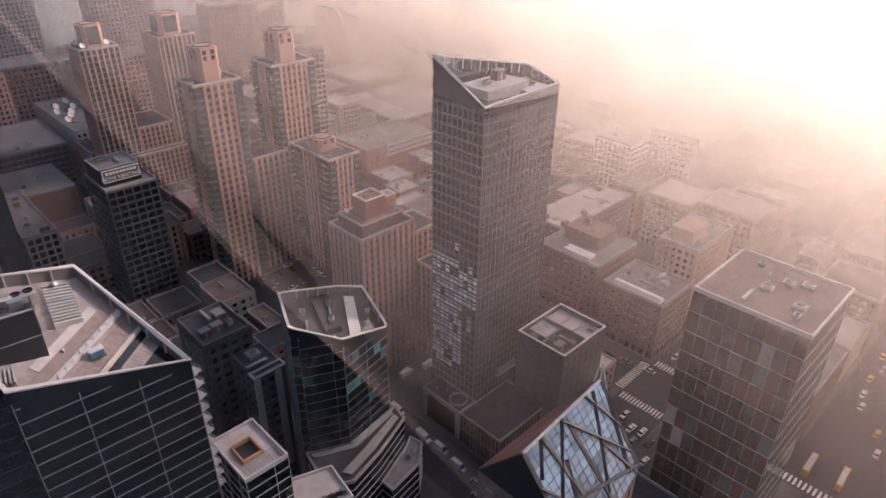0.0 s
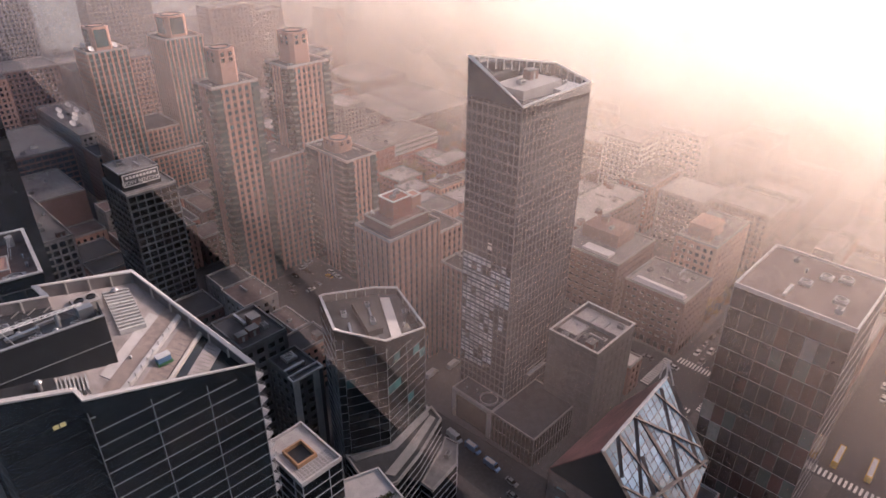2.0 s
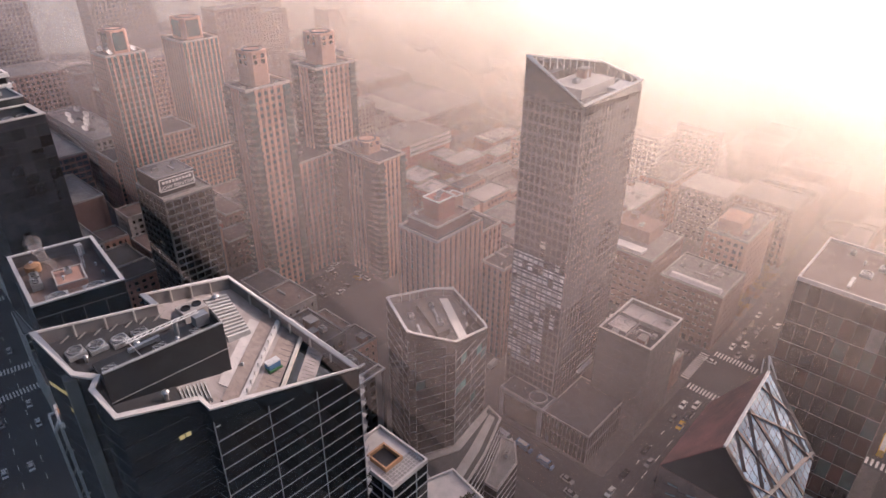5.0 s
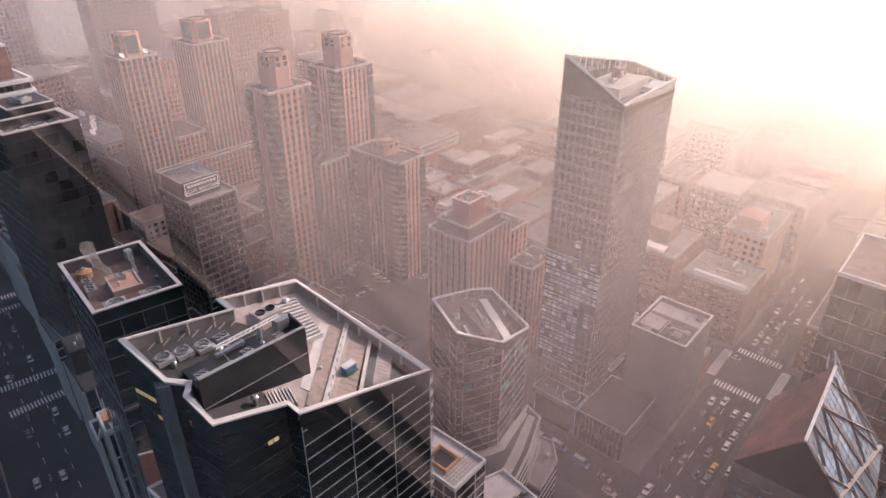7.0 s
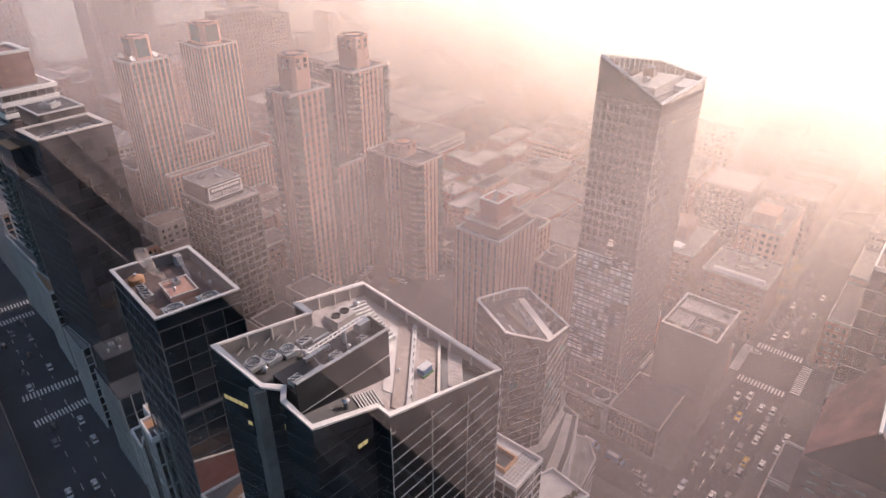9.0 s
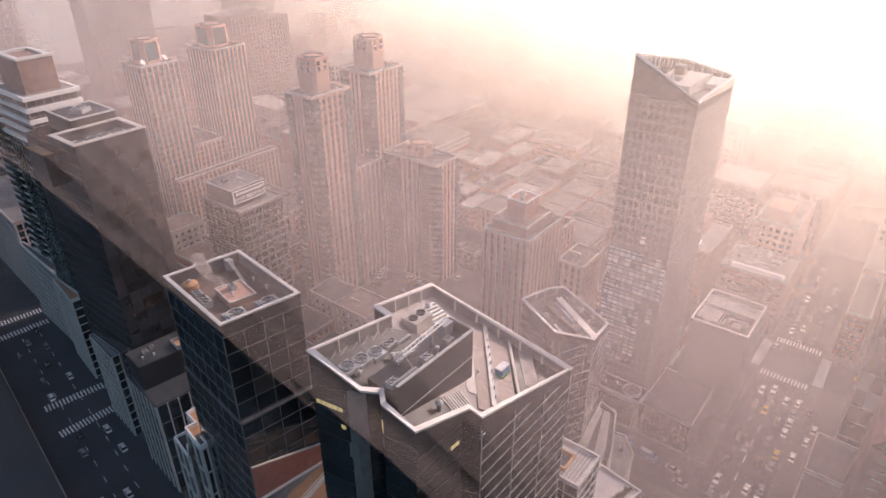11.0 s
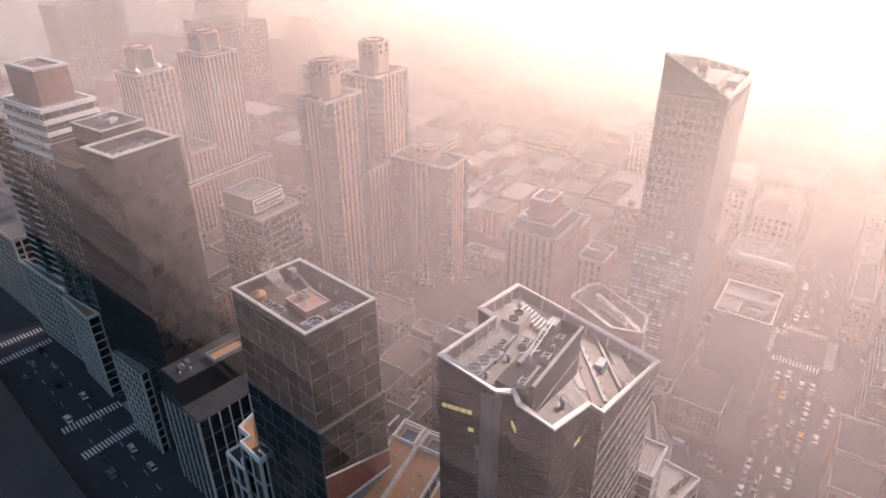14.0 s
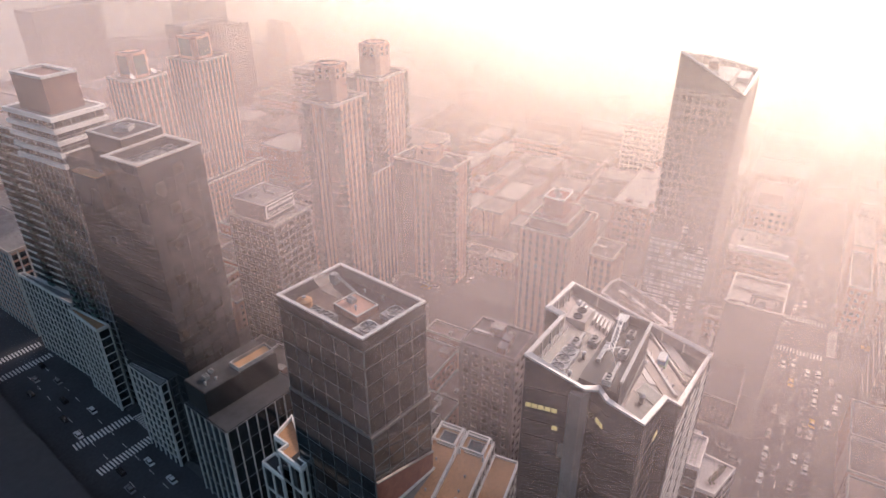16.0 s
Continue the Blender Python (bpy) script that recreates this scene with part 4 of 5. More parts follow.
# ---- square block with an open roof ----
sq = building("office_block", rect(138, 86, 160.5, 104.3), 35.6, "dark square block with machinery in its open roof", M["concrete_dark"], near=(0, 3), fh=4.0, bay=3.2, band=(1.4, 0.12, M["concrete_dark"], "floor_band"), pier=(0.7, 0.14, M["concrete_dark"], "pier", 1))
open_roof(sq, rect(138, 86, 160.5, 104.3), [37.4] * 4, 1.8, 0.3, M["concrete_dark"], M["roof_dark"], M["trim"], 0.45)
part("partition", Geo().box(150.5, 86.4, 35.6, 150.8, 104.0, 37.3).box(138.4, 96.0, 35.6, 150.5, 96.25, 36.6), M["concrete"], sq)
part("pale_deck", Geo().box(151, 86.5, 35.62, 160, 104, 35.75).box(143, 97, 35.62, 150.3, 103.8, 36.1), M["roof_pale"], sq)
for x, y, k, a, s in ((141.5, 90.5, "hut", 0, 0.9), (146.5, 89.0, "hvac", 0, 0.9), (146.8, 92.4, "duct", 90, 0.7), (154, 93, "duct", 0, 0.9), (154, 98, "duct", 0, 0.9), (141, 100, "hvac", 90, 0.9), (147.5, 100, "vent", 0, 1.2), (157, 89, "hvac", 90, 1.0), (145, 94.6, "hvac", 0, 0.7)):
    put(k, x, y, 35.76, a, s)
part("gantry", Geo().box(130, 105.2, 22, 139, 106.2, 22.5).box(130, 105.2, 24, 139, 105.35, 24.2).box(130, 106.0, 24, 139, 106.2, 24.2), M["unit"], sq)

# ---- low glass boxes ----
pod = building("glass_pavilion", rect(116.6, 92, 140, 109.2), 12.0, "low dark glass box with a flat brown roof", M["glass"], near=(0, 3), roof=M["roof_dark"], rim=M["concrete"], rim_h=0.25, rim_w=0.25,
               fh=6.0, bay=1.6, band=(0.3, 0.12, M["darkline"], "floor_band"), pier=(0.14, 0.14, M["darkline"], "mullion", 1))
pod2 = building("office_block", rect(116.6, 109.6, 124.4, 127), 12.0, "low pale-framed block with a wide window", M["glass"], near=(3,), roof=M["roof_dark"], rim=M["concrete"], rim_h=0.3,
                fh=11.4, bay=17.4, band=(1.4, 0.4, M["concrete"], "frame_band"), pier=(1.6, 0.4, M["concrete"], "pier", 1))
part("well_ring", Geo().ring(120.5, 114.0, 12.06, 12.9, 3.2, 0.3), M["concrete"], pod2)
clutter(116.6, 117, 124.4, 127, 12.06, 5, 21, ("vent", "hvac", "vent"))

# ---- crystal topped tower ----
cry = building("crystal_tower", rect(60, 33, 81, 51.5), 76.0, "dark brick tower under a latticed glass gable", M["brick_dark"], near=(0, 3),
               fh=3.4, bay=3.0, band=(1.5, 0.15, M["brick_dark"], "floor_band"), pier=(1.2, 0.16, M["brick_dark"], "pier", 1))
R0, R1 = Vector((60, 42.6, 86.9)), Vector((82.8, 43.7, 87.4))
S0, S1 = Vector((60.2, 29.6, 72.2)), Vector((80.6, 32.6, 75.8))
N0, N1 = Vector((60, 51.6, 76.0)), Vector((81, 51.6, 76.0))
part("gable_end", Geo().hexa([S0, S1, N1, N0, R0 - Vector((0, 0.2, 0.3)), R1 - Vector((0, 0.2, 0.3)), R1 + Vector((0, 0.2, -0.3)), R0 + Vector((0, 0.2, -0.3))]), M["black"], cry)
M["red_panel"] = mat("red_brown_panels", (0.16, 0.065, 0.06), 0.45, 0.2, vary=0.5, fine=0.35, coarse=0.12)
part("north_slope", Geo().hexa([p + Vector((0, 0.02, d)) for d in (0.0, 0.25) for p in (R0, R1, N1, N0)]), M["red_panel"], cry, "red-brown clad roof slope")
def on_slope(a, b, up=0.0):
    p = R0.lerp(R1, a).lerp(S0.lerp(S1, a), b)
    return p + Vector((0, -0.75, 0.66)) * up


CELLS = []
for i in range(7):
    for j in range(6):
        q = [on_slope(a, b, 0.05) for a, b in ((i / 7, j / 6), (i / 7, (j + 1) / 6), ((i + 1) / 7, (j + 1) / 6), ((i + 1) / 7, j / 6))]
        g = Geo().hexa(q + [p + Vector((0, -0.075, 0.066)) for p in q])
        part("pane", g, M["glass_sky"], cry)
for k in range(1, 14):
    part("glazing_bar", Geo().beam(on_slope(k / 14, 0.0, 0.14), on_slope(k / 14, 1.0, 0.14), 0.09, 0.1), M["black"], cry)
for k in range(1, 12):
    part("glazing_bar", Geo().beam(on_slope(0, k / 12, 0.14), on_slope(1, k / 12, 0.14), 0.09, 0.1), M["black"], cry)
for a0, b0, a1, b1 in ((0.19, 0, 0.03, 0.26), (0.45, 0, 0.12, 0.5), (0.21, 0, 0.40, 1), (0.49, 0.03, 0.58, 1), (0.86, 0.02, 0.56, 0.84), (1.0, 0.16, 0.86, 0.92), (0.44, 0, 1.0, 0.8), (0.78, 0, 1.0, 0.5), (0.73, 0.45, 0.96, 1),
                       (0.32, 0.3, 0.2, 0.75), (0.0, 0.52, 1.0, 0.95), (0.0, 0.3, 0.22, 0.66), (0.0, 0.0, 0.0, 1.0), (1.0, 0.0, 1.0, 1.0)):
    part("brace", Geo().beam(on_slope(a0, b0, 0.22), on_slope(a1, b1, 0.22), 0.85, 0.12), M["black"], cry, "dark diagonal steel brace")
part("ridge", Geo().beam(R0, R1, 0.5, 0.4), M["unit"], cry)
part("mast_frame", Geo().beam(R1, R1 + Vector((2.4, 1.2, 1.6)), 0.3, 0.3).beam(R1 + Vector((0, -1.5, -1)), R1 + Vector((2.4, 1.2, 1.6)), 0.25, 0.25).beam(R1 + Vector((0, 1.2, -1)), R1 + Vector((2.2, 1.8, 0.6)), 0.25, 0.25), M["unit"], cry)
for k in range(26):
    x, z = 60.6 + (k % 5) * 1.9, 73.5 - (k // 5) * 2.2
    part("ledge", Geo().beam((59.85, 34.2 + (k % 5) * 3.4, z), (59.7, 35.9 + (k % 5) * 3.4, z - 0.4 + 0.3 * (k % 3)), 0.3, 0.2), M["concrete"], cry)

# ---- red glass tower ----
hi = building("glass_tower", rect(143.3, 25.5, 172, 54), 75.0, "red-brown glass tower with pale floor lines", M["glass_red"], near=(3, 0), roof=M["roof_brown"], rim=M["trim"], rim_h=0.8, rim_w=0.3,
              fh=6.4, bay=3.2, band=(0.1, 0.1, M["line"], "floor_band"), pier=(0.08, 0.09, M["darkline"], "mullion", 1), panes=[(M["glass"], 6), (M["glass_red"], 6), (M["glass_grey"], 5), (M["glass_bay"], 3), (M["blind"], 1)], limit=220)
clutter(145, 28, 170, 52, 75.1, 8, 11)

# ---- brick apartment towers ----
def balcony_mesh(w, d):
    g = Geo().box(0, -d, 0, w, 0.05, 0.18)
    g.box(0, -d, 0.18, w, -d + 0.06, 1.0).box(0, -d, 0.18, 0.06, 0, 1.0).box(w - 0.06, -d, 0.18, w, 0, 1.0)
    return g.mesh("balcony", M["balcony"])


BALC = {}


def balconies(root, o, u, s0, w, d, z0, z1, fh):
    if (w, d) not in BALC:
        BALC[(w, d)] = balcony_mesh(w, d)
    inn = Vector((-u.y, u.x, 0))
    rot = Matrix((u, inn, Vector((0, 0, 1)))).transposed().to_4x4()
    z = z1
    while z > z0:
        ob = new("balcony", BALC[(w, d)])
        ob.parent = root
        ob.matrix_basis = Matrix.Translation(Vector((*o, z)) + u * s0 - base_of(root)) @ rot
        z -= fh


def apartments(x0, y0, x1, y1, z, label, crown=12.0, glass="glass_bay", corner=4.4, fh=2.9, balc=True, rib=1.25, span=1.2, low=3.0, close=True, infill="brick_mid"):
    """Brick ribs and spandrels over dark glass, open balconies at the corners, and a brick crown."""
    P = rect(x0, y0, x1, y1)
    root = building("apartment_tower", P, z, label, M[glass], roof=M["roof_dark"], rim=M["stone"], rim_h=0.9, rim_w=0.35, group="brick apartment towers")
    rnd = random.Random(int(x0 * 7 + y0))
    rest = {}
    for i in range(4):
        a, b = Vector((*P[i], 0)), Vector((*P[(i + 1) % 4], 0))
        L, u = (b - a).length, (b - a).normalized()
        near = close and i in (0, 3)
        c = (corner if i in (0, 2) else L * 0.36) if balc else 0.0
        n = max(1, round((L - 2 * c) / 2.7))
        bw = (L - 2 * c) / n

        def add(name, m, s0, s1, za, zb, d):
            if near:
                piece(name, m, root, a, u, s0, s1, za, zb, 0.0, d)
            else:
                wall_box(rest.setdefault((name, m.name), (Geo(), m))[0], a, u, s0, s1, za, zb, 0.0, d)

        for k in range(n + 1):
            s = c + k * bw
            add("pier", M["brick"], max(0, s - rib / 2), min(L, s + rib / 2), 0.0, z - 0.05, 0.32)
        zz = z
        while zz > low:
            add("spandrel", M[infill], c, L - c, zz - span, zz, 0.24)
            if c:
                add("floor_slab", M["concrete_dark"], 0.0, c, zz - 0.35, zz, 0.12)
                add("floor_slab", M["concrete_dark"], L - c, L, zz - 0.35, zz, 0.12)
            zz -= fh
        if balc and i in (0, 3):
            balconies(root, P[i], u, 0.2, 3.4, 1.2, low, z - fh, fh)
            balconies(root, P[i], u, L - 3.6, 3.4, 1.2, low, z - fh, fh)
        if near:
            for k in range(int((z - low) / fh)):
                for j in range(n):
                    if rnd.random() < 0.1:
                        zt = z - k * fh - span
                        piece("pane", M["blind"] if rnd.random() < 0.7 else M["glass_teal"], root, a, u, c + j * bw + rib / 2, c + (j + 1) * bw - rib / 2, zt - fh + span + 0.05, zt - 0.05, 0.0, 0.06)
    for (name, _), (geo, m) in rest.items():
        part(name, geo, m, root)["kind"] = "stuff"
    if crown:
        cx, cy, w = (x0 + x1) / 2, (y0 + y1) / 2 + 0.6, min(x1 - x0, y1 - y0) * 0.29
        cr = part("crown", Geo().prism([(cx - w, cy - w * 0.7), (cx - w * 0.7, cy - w), (cx + w * 0.7, cy - w), (cx + w, cy - w * 0.7), (cx + w, cy + w), (cx - w, cy + w)], z, z + crown), M["brick"], root, "pink brick crown with small windows")
        part("crown_ring", Geo().ring(cx, cy, z + crown, z + crown + 0.5, w * 0.9, 0.5, 18), M["concrete_dark"], root)
        for q in range(2):
            for r in range(2):
                s, zz = -0.55 + q * 0.75, z + crown * 0.62 + r * crown * 0.17
                part("crown_window", Geo().box(cx + w * s, cy - w - 0.05, zz, cx + w * (s + 0.35), cy - w + 0.05, zz + crown * 0.12), M["glass"], root)
                part("crown_window", Geo().box(cx - w - 0.05, cy + w * s, zz, cx - w + 0.05, cy + w * (s + 0.35), zz + crown * 0.12), M["glass"], root)
        if glass == "glass_teal":
            part("crown_glass", Geo().box(cx - w * 0.6, cy - w - 0.12, z + 1.5, cx + w * 0.6, cy - w + 0.1, z + crown - 1.2), M["glass_teal"], root, "teal glazed front of the crown")
            part("crown_glass", Geo().box(cx - w - 0.12, cy - w * 0.6, z + 1.5, cx - w + 0.1, cy + w * 0.8, z + crown - 1.2), M["glass_teal"], root, "teal glazed front of the crown")
    return root


tA = apartments(106.5, 248.5, 127, 264, 93.5, "tall pink brick apartment tower with corner balconies", 13.5)
tB = apartments(146, 256, 168, 273.5, 93.5, "tall pink brick apartment tower with corner balconies", 13.5)
tC = apartments(148.5, 221.5, 165, 252, 59.0, "brick apartment block with a cluttered flat roof", 5.5)
wing = apartments(127.6, 252, 147.7, 273, 56.0, "lower brick apartment wing between two towers", 0, balc=False, close=False)
tE = apartments(99, 357, 118.5, 374, 90.5, "brick and teal glass apartment tower", 11, glass="glass_teal", balc=False, rib=0.95, span=0.5, close=False, infill="teal_panel")
tF = apartments(141, 363, 162, 385, 90.0, "brick and teal glass apartment tower", 11, glass="glass_teal", balc=False, rib=0.95, span=0.5, close=False, infill="teal_panel")
tG = apartments(96.5, 374.4, 118.5, 396, 33.0, "brick base block of the teal towers", 0, balc=False, close=False)
tH = apartments(119, 364, 140.6, 392, 44.0, "brick link block between the teal towers", 0, balc=False, rib=0.9, close=False)
tI = apartments(103.5, 352, 166, 356.6, 33.0, "long brick base of the teal towers", 0, balc=False, rib=0.9, close=False)
for x, y in ((108, 253), (124, 261), (122, 251), (150, 259), (165, 270), (152, 226), (161, 231), (153, 247), (160, 246), (131, 256), (138, 262), (143, 268), (135, 268)):
    z = 93.56 if (x < 127 or y > 255 and x > 146.5) else (59.06 if x > 148 else 56.06)
    put(("vent", "hvac", "duct")[int(x + y) % 3], x, y, z, 90 * (int(x) % 2), 0.8)
for x, y, z in ((102, 360, 90.56), (114, 361, 90.56), (102, 371, 90.56)):
    put("dish", x, y, z, 20, 0.8)

# ---- stepped brick block ----
tD = apartments(114.3, 155, 138, 173.5, 59.0, "stepped brick apartment block with roof terraces", 0, balc=False, rib=1.5, span=1.3)
part("upper_storey", Geo().prism(rect(117, 157.6, 135, 171.5), 59, 62.6), M["brick_dark"], tD)
part("upper_rim", Geo().rim(rect(117, 157.6, 135, 171.5), 62.6, 63.3, 0.35, 0.15), M["stone"], tD)
part("plant_room", Geo().prism(rect(121.5, 161, 130, 168.5), 62.6, 69.4), M["brick_red"], tD, "tall red-brown plant room")
part("plant_rim", Geo().rim(rect(121.5, 161, 130, 168.5), 69.4, 69.9, 0.3, 0.1), M["white"], tD)
part("side_block", Geo().prism(rect(132.5, 163.5, 137, 168), 59, 67.0), M["brick"], tD)
part("side_rim", Geo().rim(rect(132.5, 163.5, 137, 168), 67.0, 67.4, 0.25, 0.1), M["white"], tD)
put("hvac", 124, 164, 69.4, 0, 0.9), put("hvac", 127.4, 166, 69.4, 0, 0.9), put("vent", 119, 170, 62.6), put("vent", 133.6, 160, 62.6)
put("dish", 118.8, 169.5, 62.6, 60, 0.6)
t2 = apartments(138.4, 157, 152, 172, 52.0, "brick block beside the stepped tower", 0, balc=False, rib=1.3, close=False)
t3 = apartments(140.5, 146, 156, 156.5, 40.0, "brick block with warm walls and a terrace", 0, balc=False, rib=1.3, close=False)
clutter(138.4, 157, 152, 172, 52.06, 4, 31)
clutter(140.5, 146, 156, 156.5, 40.06, 3, 32)

# ---- block below the rooftop sign ----
bl = building("apartment_block", rect(64.5, 244, 83.5, 266), 63.0, "dark apartment block below a rooftop sign", M["glass"], near=(0, 3), roof=M["roof"], rim=M["concrete"],
              fh=3.0, bay=3.0, band=(0.8, 0.2, M["slate"], "spandrel"), pier=(0.5, 0.25, M["slate"], "pier", 1))
part("penthouse", Geo().prism(rect(65, 248.4, 79.8, 263), 63, 70), M["black"], bl)
part("penthouse_roof", Geo().prism(rect(65.3, 248.7, 79.5, 262.7), 70, 70.1), M["roof"], bl)
part("penthouse_rim", Geo().rim(rect(65, 248.4, 79.8, 263), 70, 70.5, 0.25, 0.05), M["metal"], bl)
put("hvac", 69, 257, 70.1), put("duct", 74, 254, 70.1, 90, 0.8), put("vent", 76.5, 259, 70.1)
sign = thing("rooftop_sign", (72.4, 248.2, 64.8), "framed grey rental sign on the penthouse wall", "sign")
part("panel", Geo().box(66, 248.0, 65.0, 79.2, 248.36, 69.4), M["concrete_dark"], sign)
part("frame", Geo().box(65.8, 247.9, 64.8, 79.4, 248.3, 65.1).box(65.8, 247.9, 69.3, 79.4, 248.3, 69.6).box(65.8, 247.9, 65.1, 66.1, 248.3, 69.3).box(79.1, 247.9, 65.1, 79.4, 248.3, 69.3), M["white"], sign)
txt = bpy.data.curves.new("words", "FONT")
txt.body, txt.size, txt.align_x, txt.extrude = "NOW RENTING", 2.05, "CENTER", 0.03
tmp = new("words", txt)
bpy.context.view_layer.update()
me = bpy.data.meshes.new_from_object(tmp.evaluated_get(bpy.context.evaluated_depsgraph_get()))
bpy.data.objects.remove(tmp)
me.materials.clear()
me.materials.append(M["white"])
words = new("lettering", me)
words.parent = sign
words.matrix_basis = Matrix.Translation(Vector((72.6, 247.95, 65.5)) - sign.location) @ pose(0, 0, 0, 90, 0, 0)
for k in range(9):
    part("bar", Geo().box(67.0 + 1.3 * k, 247.93, 67.7, 67.95 + 1.3 * k, 248.0, 68.7), M["white"], sign)

# ---- towers along the avenue ----
DK = rect(12.4, 232, 32, 262)
dk = building("glass_tower", DK, 103.6, "dark grey glass tower with a pale roof rim", M["glass_grey"], near=(0, 3), fh=3.4, bay=3.3,
              band=(0.1, 0.03, M["black"], "floor_band"), panes=[(M["glass_grey"], 1)], limit=240)
open_roof(dk, rect(12.4, 232, 32, 246), [106.0] * 4, 2.4, 0.5, M["glass_grey"], M["roof_dark"], M["stone"], 1.3)
part("rear_block", Geo().prism(rect(19, 246.6, 31.6, 261), 103.6, 108.2), M["black"], dk)
part("rear_rim", Geo().rim(rect(19, 246.6, 31.6, 261), 108.2, 108.6, 0.4, 0.1), M["offwhite"], dk)
part("ledge", Geo().prism(rect(9.6, 246, 12.3, 256), 92, 101.0), M["glass_grey"], dk)
part("ledge_deck", Geo().box(9.6, 246, 101.0, 12.3, 256, 101.3), M["deck"], dk, "warm timber ledge deck")
for k in range(4):
    put("fan", 17 + 3.8 * k, 239.5 + 0.3 * k, 103.65, 0, 0.95)
put("fan", 25, 253, 108.2, 30, 1.3)

sr = building("apartment_tower", rect(21.5, 281, 37.2, 304), 108.0, "glass apartment tower with white balcony bands", M["glass_grey"], near=(0, 3), roof=M["roof"], fh=3.1, bay=2.6,
              band=(0.2, 0.2, M["thin_line"], "floor_band"), pier=(0.14, 0.22, M["thin_line"], "mullion", 1))
for k in range(5):
    z = 108.2 - 3.6 * k
    part("balcony_band", Geo().rim(rect(20.6, 280.1, 38.1, 305), z - 1.3, z, 0.9), M["white"], sr, "white wrap-round balcony band")
part("penthouse", Geo().prism(rect(23.5, 284, 34, 300), 108, 118.2), M["brick_dark"], sr)
part("penthouse_rim", Geo().rim(rect(23.5, 284, 34, 300), 118.2, 118.9, 1.4, 0.2), M["offwhite"], sr)
balconies(sr, (21.5, 304), Vector((0, -1, 0)), 12.0, 3.4, 1.2, 36.0, 86.0, 3.1)
balconies(sr, (21.5, 304), Vector((0, -1, 0)), 3.0, 3.4, 1.2, 36.0, 86.0, 3.1)
s2 = building("apartment_tower", rect(26, 312, 40, 334), 98.0, "grey glass apartment tower with pale bands", M["glass_grey"], near=(0, 3), roof=M["roof"], fh=3.1, bay=2.8,
              band=(0.6, 0.25, M["offwhite"], "floor_band"))
balconies(s2, (26, 334), Vector((0, -1, 0)), 9.0, 3.4, 1.2, 36.0, 92.0, 3.1)

GRID = dict(fh=3.4, bay=3.0, band=(0.35, 0.22, M["offwhite"], "spandrel"), pier=(0.4, 0.3, M["offwhite"], "pier", 1))
low = building("office_block", [(5.2, 210.3), (31, 206.5), (33, 226), (7.5, 229.5)], 35.0, "mid-rise dark block with pale vertical fins", M["glass"], near=(0, 3), roof=M["roof_dark"],
               fh=6.8, bay=3.4, band=(0.22, 0.2, M["darkline"], "spandrel"), pier=(0.32, 0.35, M["offwhite"], "fin", 1))
part("upper_storey", Geo().prism([(7.2, 219), (31, 215), (32.4, 225.6), (8.4, 228.6)], 35, 43.5), M["black"], low)
part("upper_roof", Geo().prism([(7.5, 219.2), (30.7, 215.3), (32.1, 225.3), (8.7, 228.3)], 43.5, 43.6), M["roof_dark"], low)
part("roof_deck", Geo().prism([(19, 217.6), (30.4, 215.6), (31.4, 219.8), (19.6, 221.8)], 43.6, 43.9), M["deck"], low, "orange lit timber roof deck")
part("deck_wall", Geo().rim([(18.8, 217.4), (30.6, 215.4), (31.6, 220.0), (19.4, 222.0)], 43.6, 45.0, 0.3), M["concrete"], low)
put("hvac", 12, 223.5, 43.6, 80, 0.9), put("hvac", 14.6, 224.4, 43.6, 80, 0.7), put("vent", 10, 221.5, 43.6), put("vent", 13, 220.6, 43.6)
lowB = building("apartment_block", [(16.2, 283.3), (20.4, 282.8), (20.6, 303), (19.2, 303.7)], 35.0, "mid-rise block with a pale window grid", M["glass"], near=(0, 3), roof=M["deck"], rim=M["offwhite"], **GRID)
lowB2 = building("apartment_block", [(20.8, 270.5), (38, 269), (38, 280), (21.2, 280.4)], 22.0, "low block with a pale window grid", M["glass"], near=(0, 3), roof=M["roof_dark"], **GRID)
lowC = building("apartment_block", [(21.5, 306), (25.4, 305.6), (25.6, 343), (24.0, 343.5)], 35.0, "mid-rise block with a pale window grid", M["glass"], near=(0, 3), roof=M["roof"], rim=M["offwhite"], **GRID)
slab = building("apartment_block", [(9.4, 243.5), (12.2, 243.5), (12.2, 260.4), (11.2, 260.4)], 34.0, "narrow podium with a pale window grid", M["glass"], near=(3, 0), roof=M["roof"], **GRID)
lowE = building("apartment_block", [(27, 353), (46, 352), (50, 410), (33, 412)], 40.0, "brick block with pale window frames", M["glass"], near=(0, 3), roof=M["roof"], rim=M["stone"], fh=3.3, bay=3.2,
                band=(0.9, 0.2, M["brick"], "spandrel"), pier=(0.7, 0.25, M["offwhite"], "pier", 1))
OB = [(-0.7, 176.8), (1.1, 176.6), (1.4, 179.0), (4.8, 178.8), (5.6, 182.0), (11.6, 190.6), (4.0, 189.6), (3.4, 184.9), (0.8, 185.3)]
ob_ = building("office_block", OB, 44.8, "narrow white-framed block with an ochre terrace", M["glass"], near=(6, 7, 8), roof=M["deck"], rim=M["white"], rim_h=1.2,
               fh=8.0, bay=4.4, band=(0.4, 0.3, M["offwhite"], "frame_band"), pier=(0.4, 0.35, M["offwhite"], "pier", 1))
part("roof_patch", Geo().prism([(-0.4, 177.2), (1.0, 177.0), (1.3, 179.2), (2.8, 179.3), (3.0, 180.6), (0.2, 180.9)], 44.9, 45.9), M["roof_dark"], ob_, "dark raised roof patch")
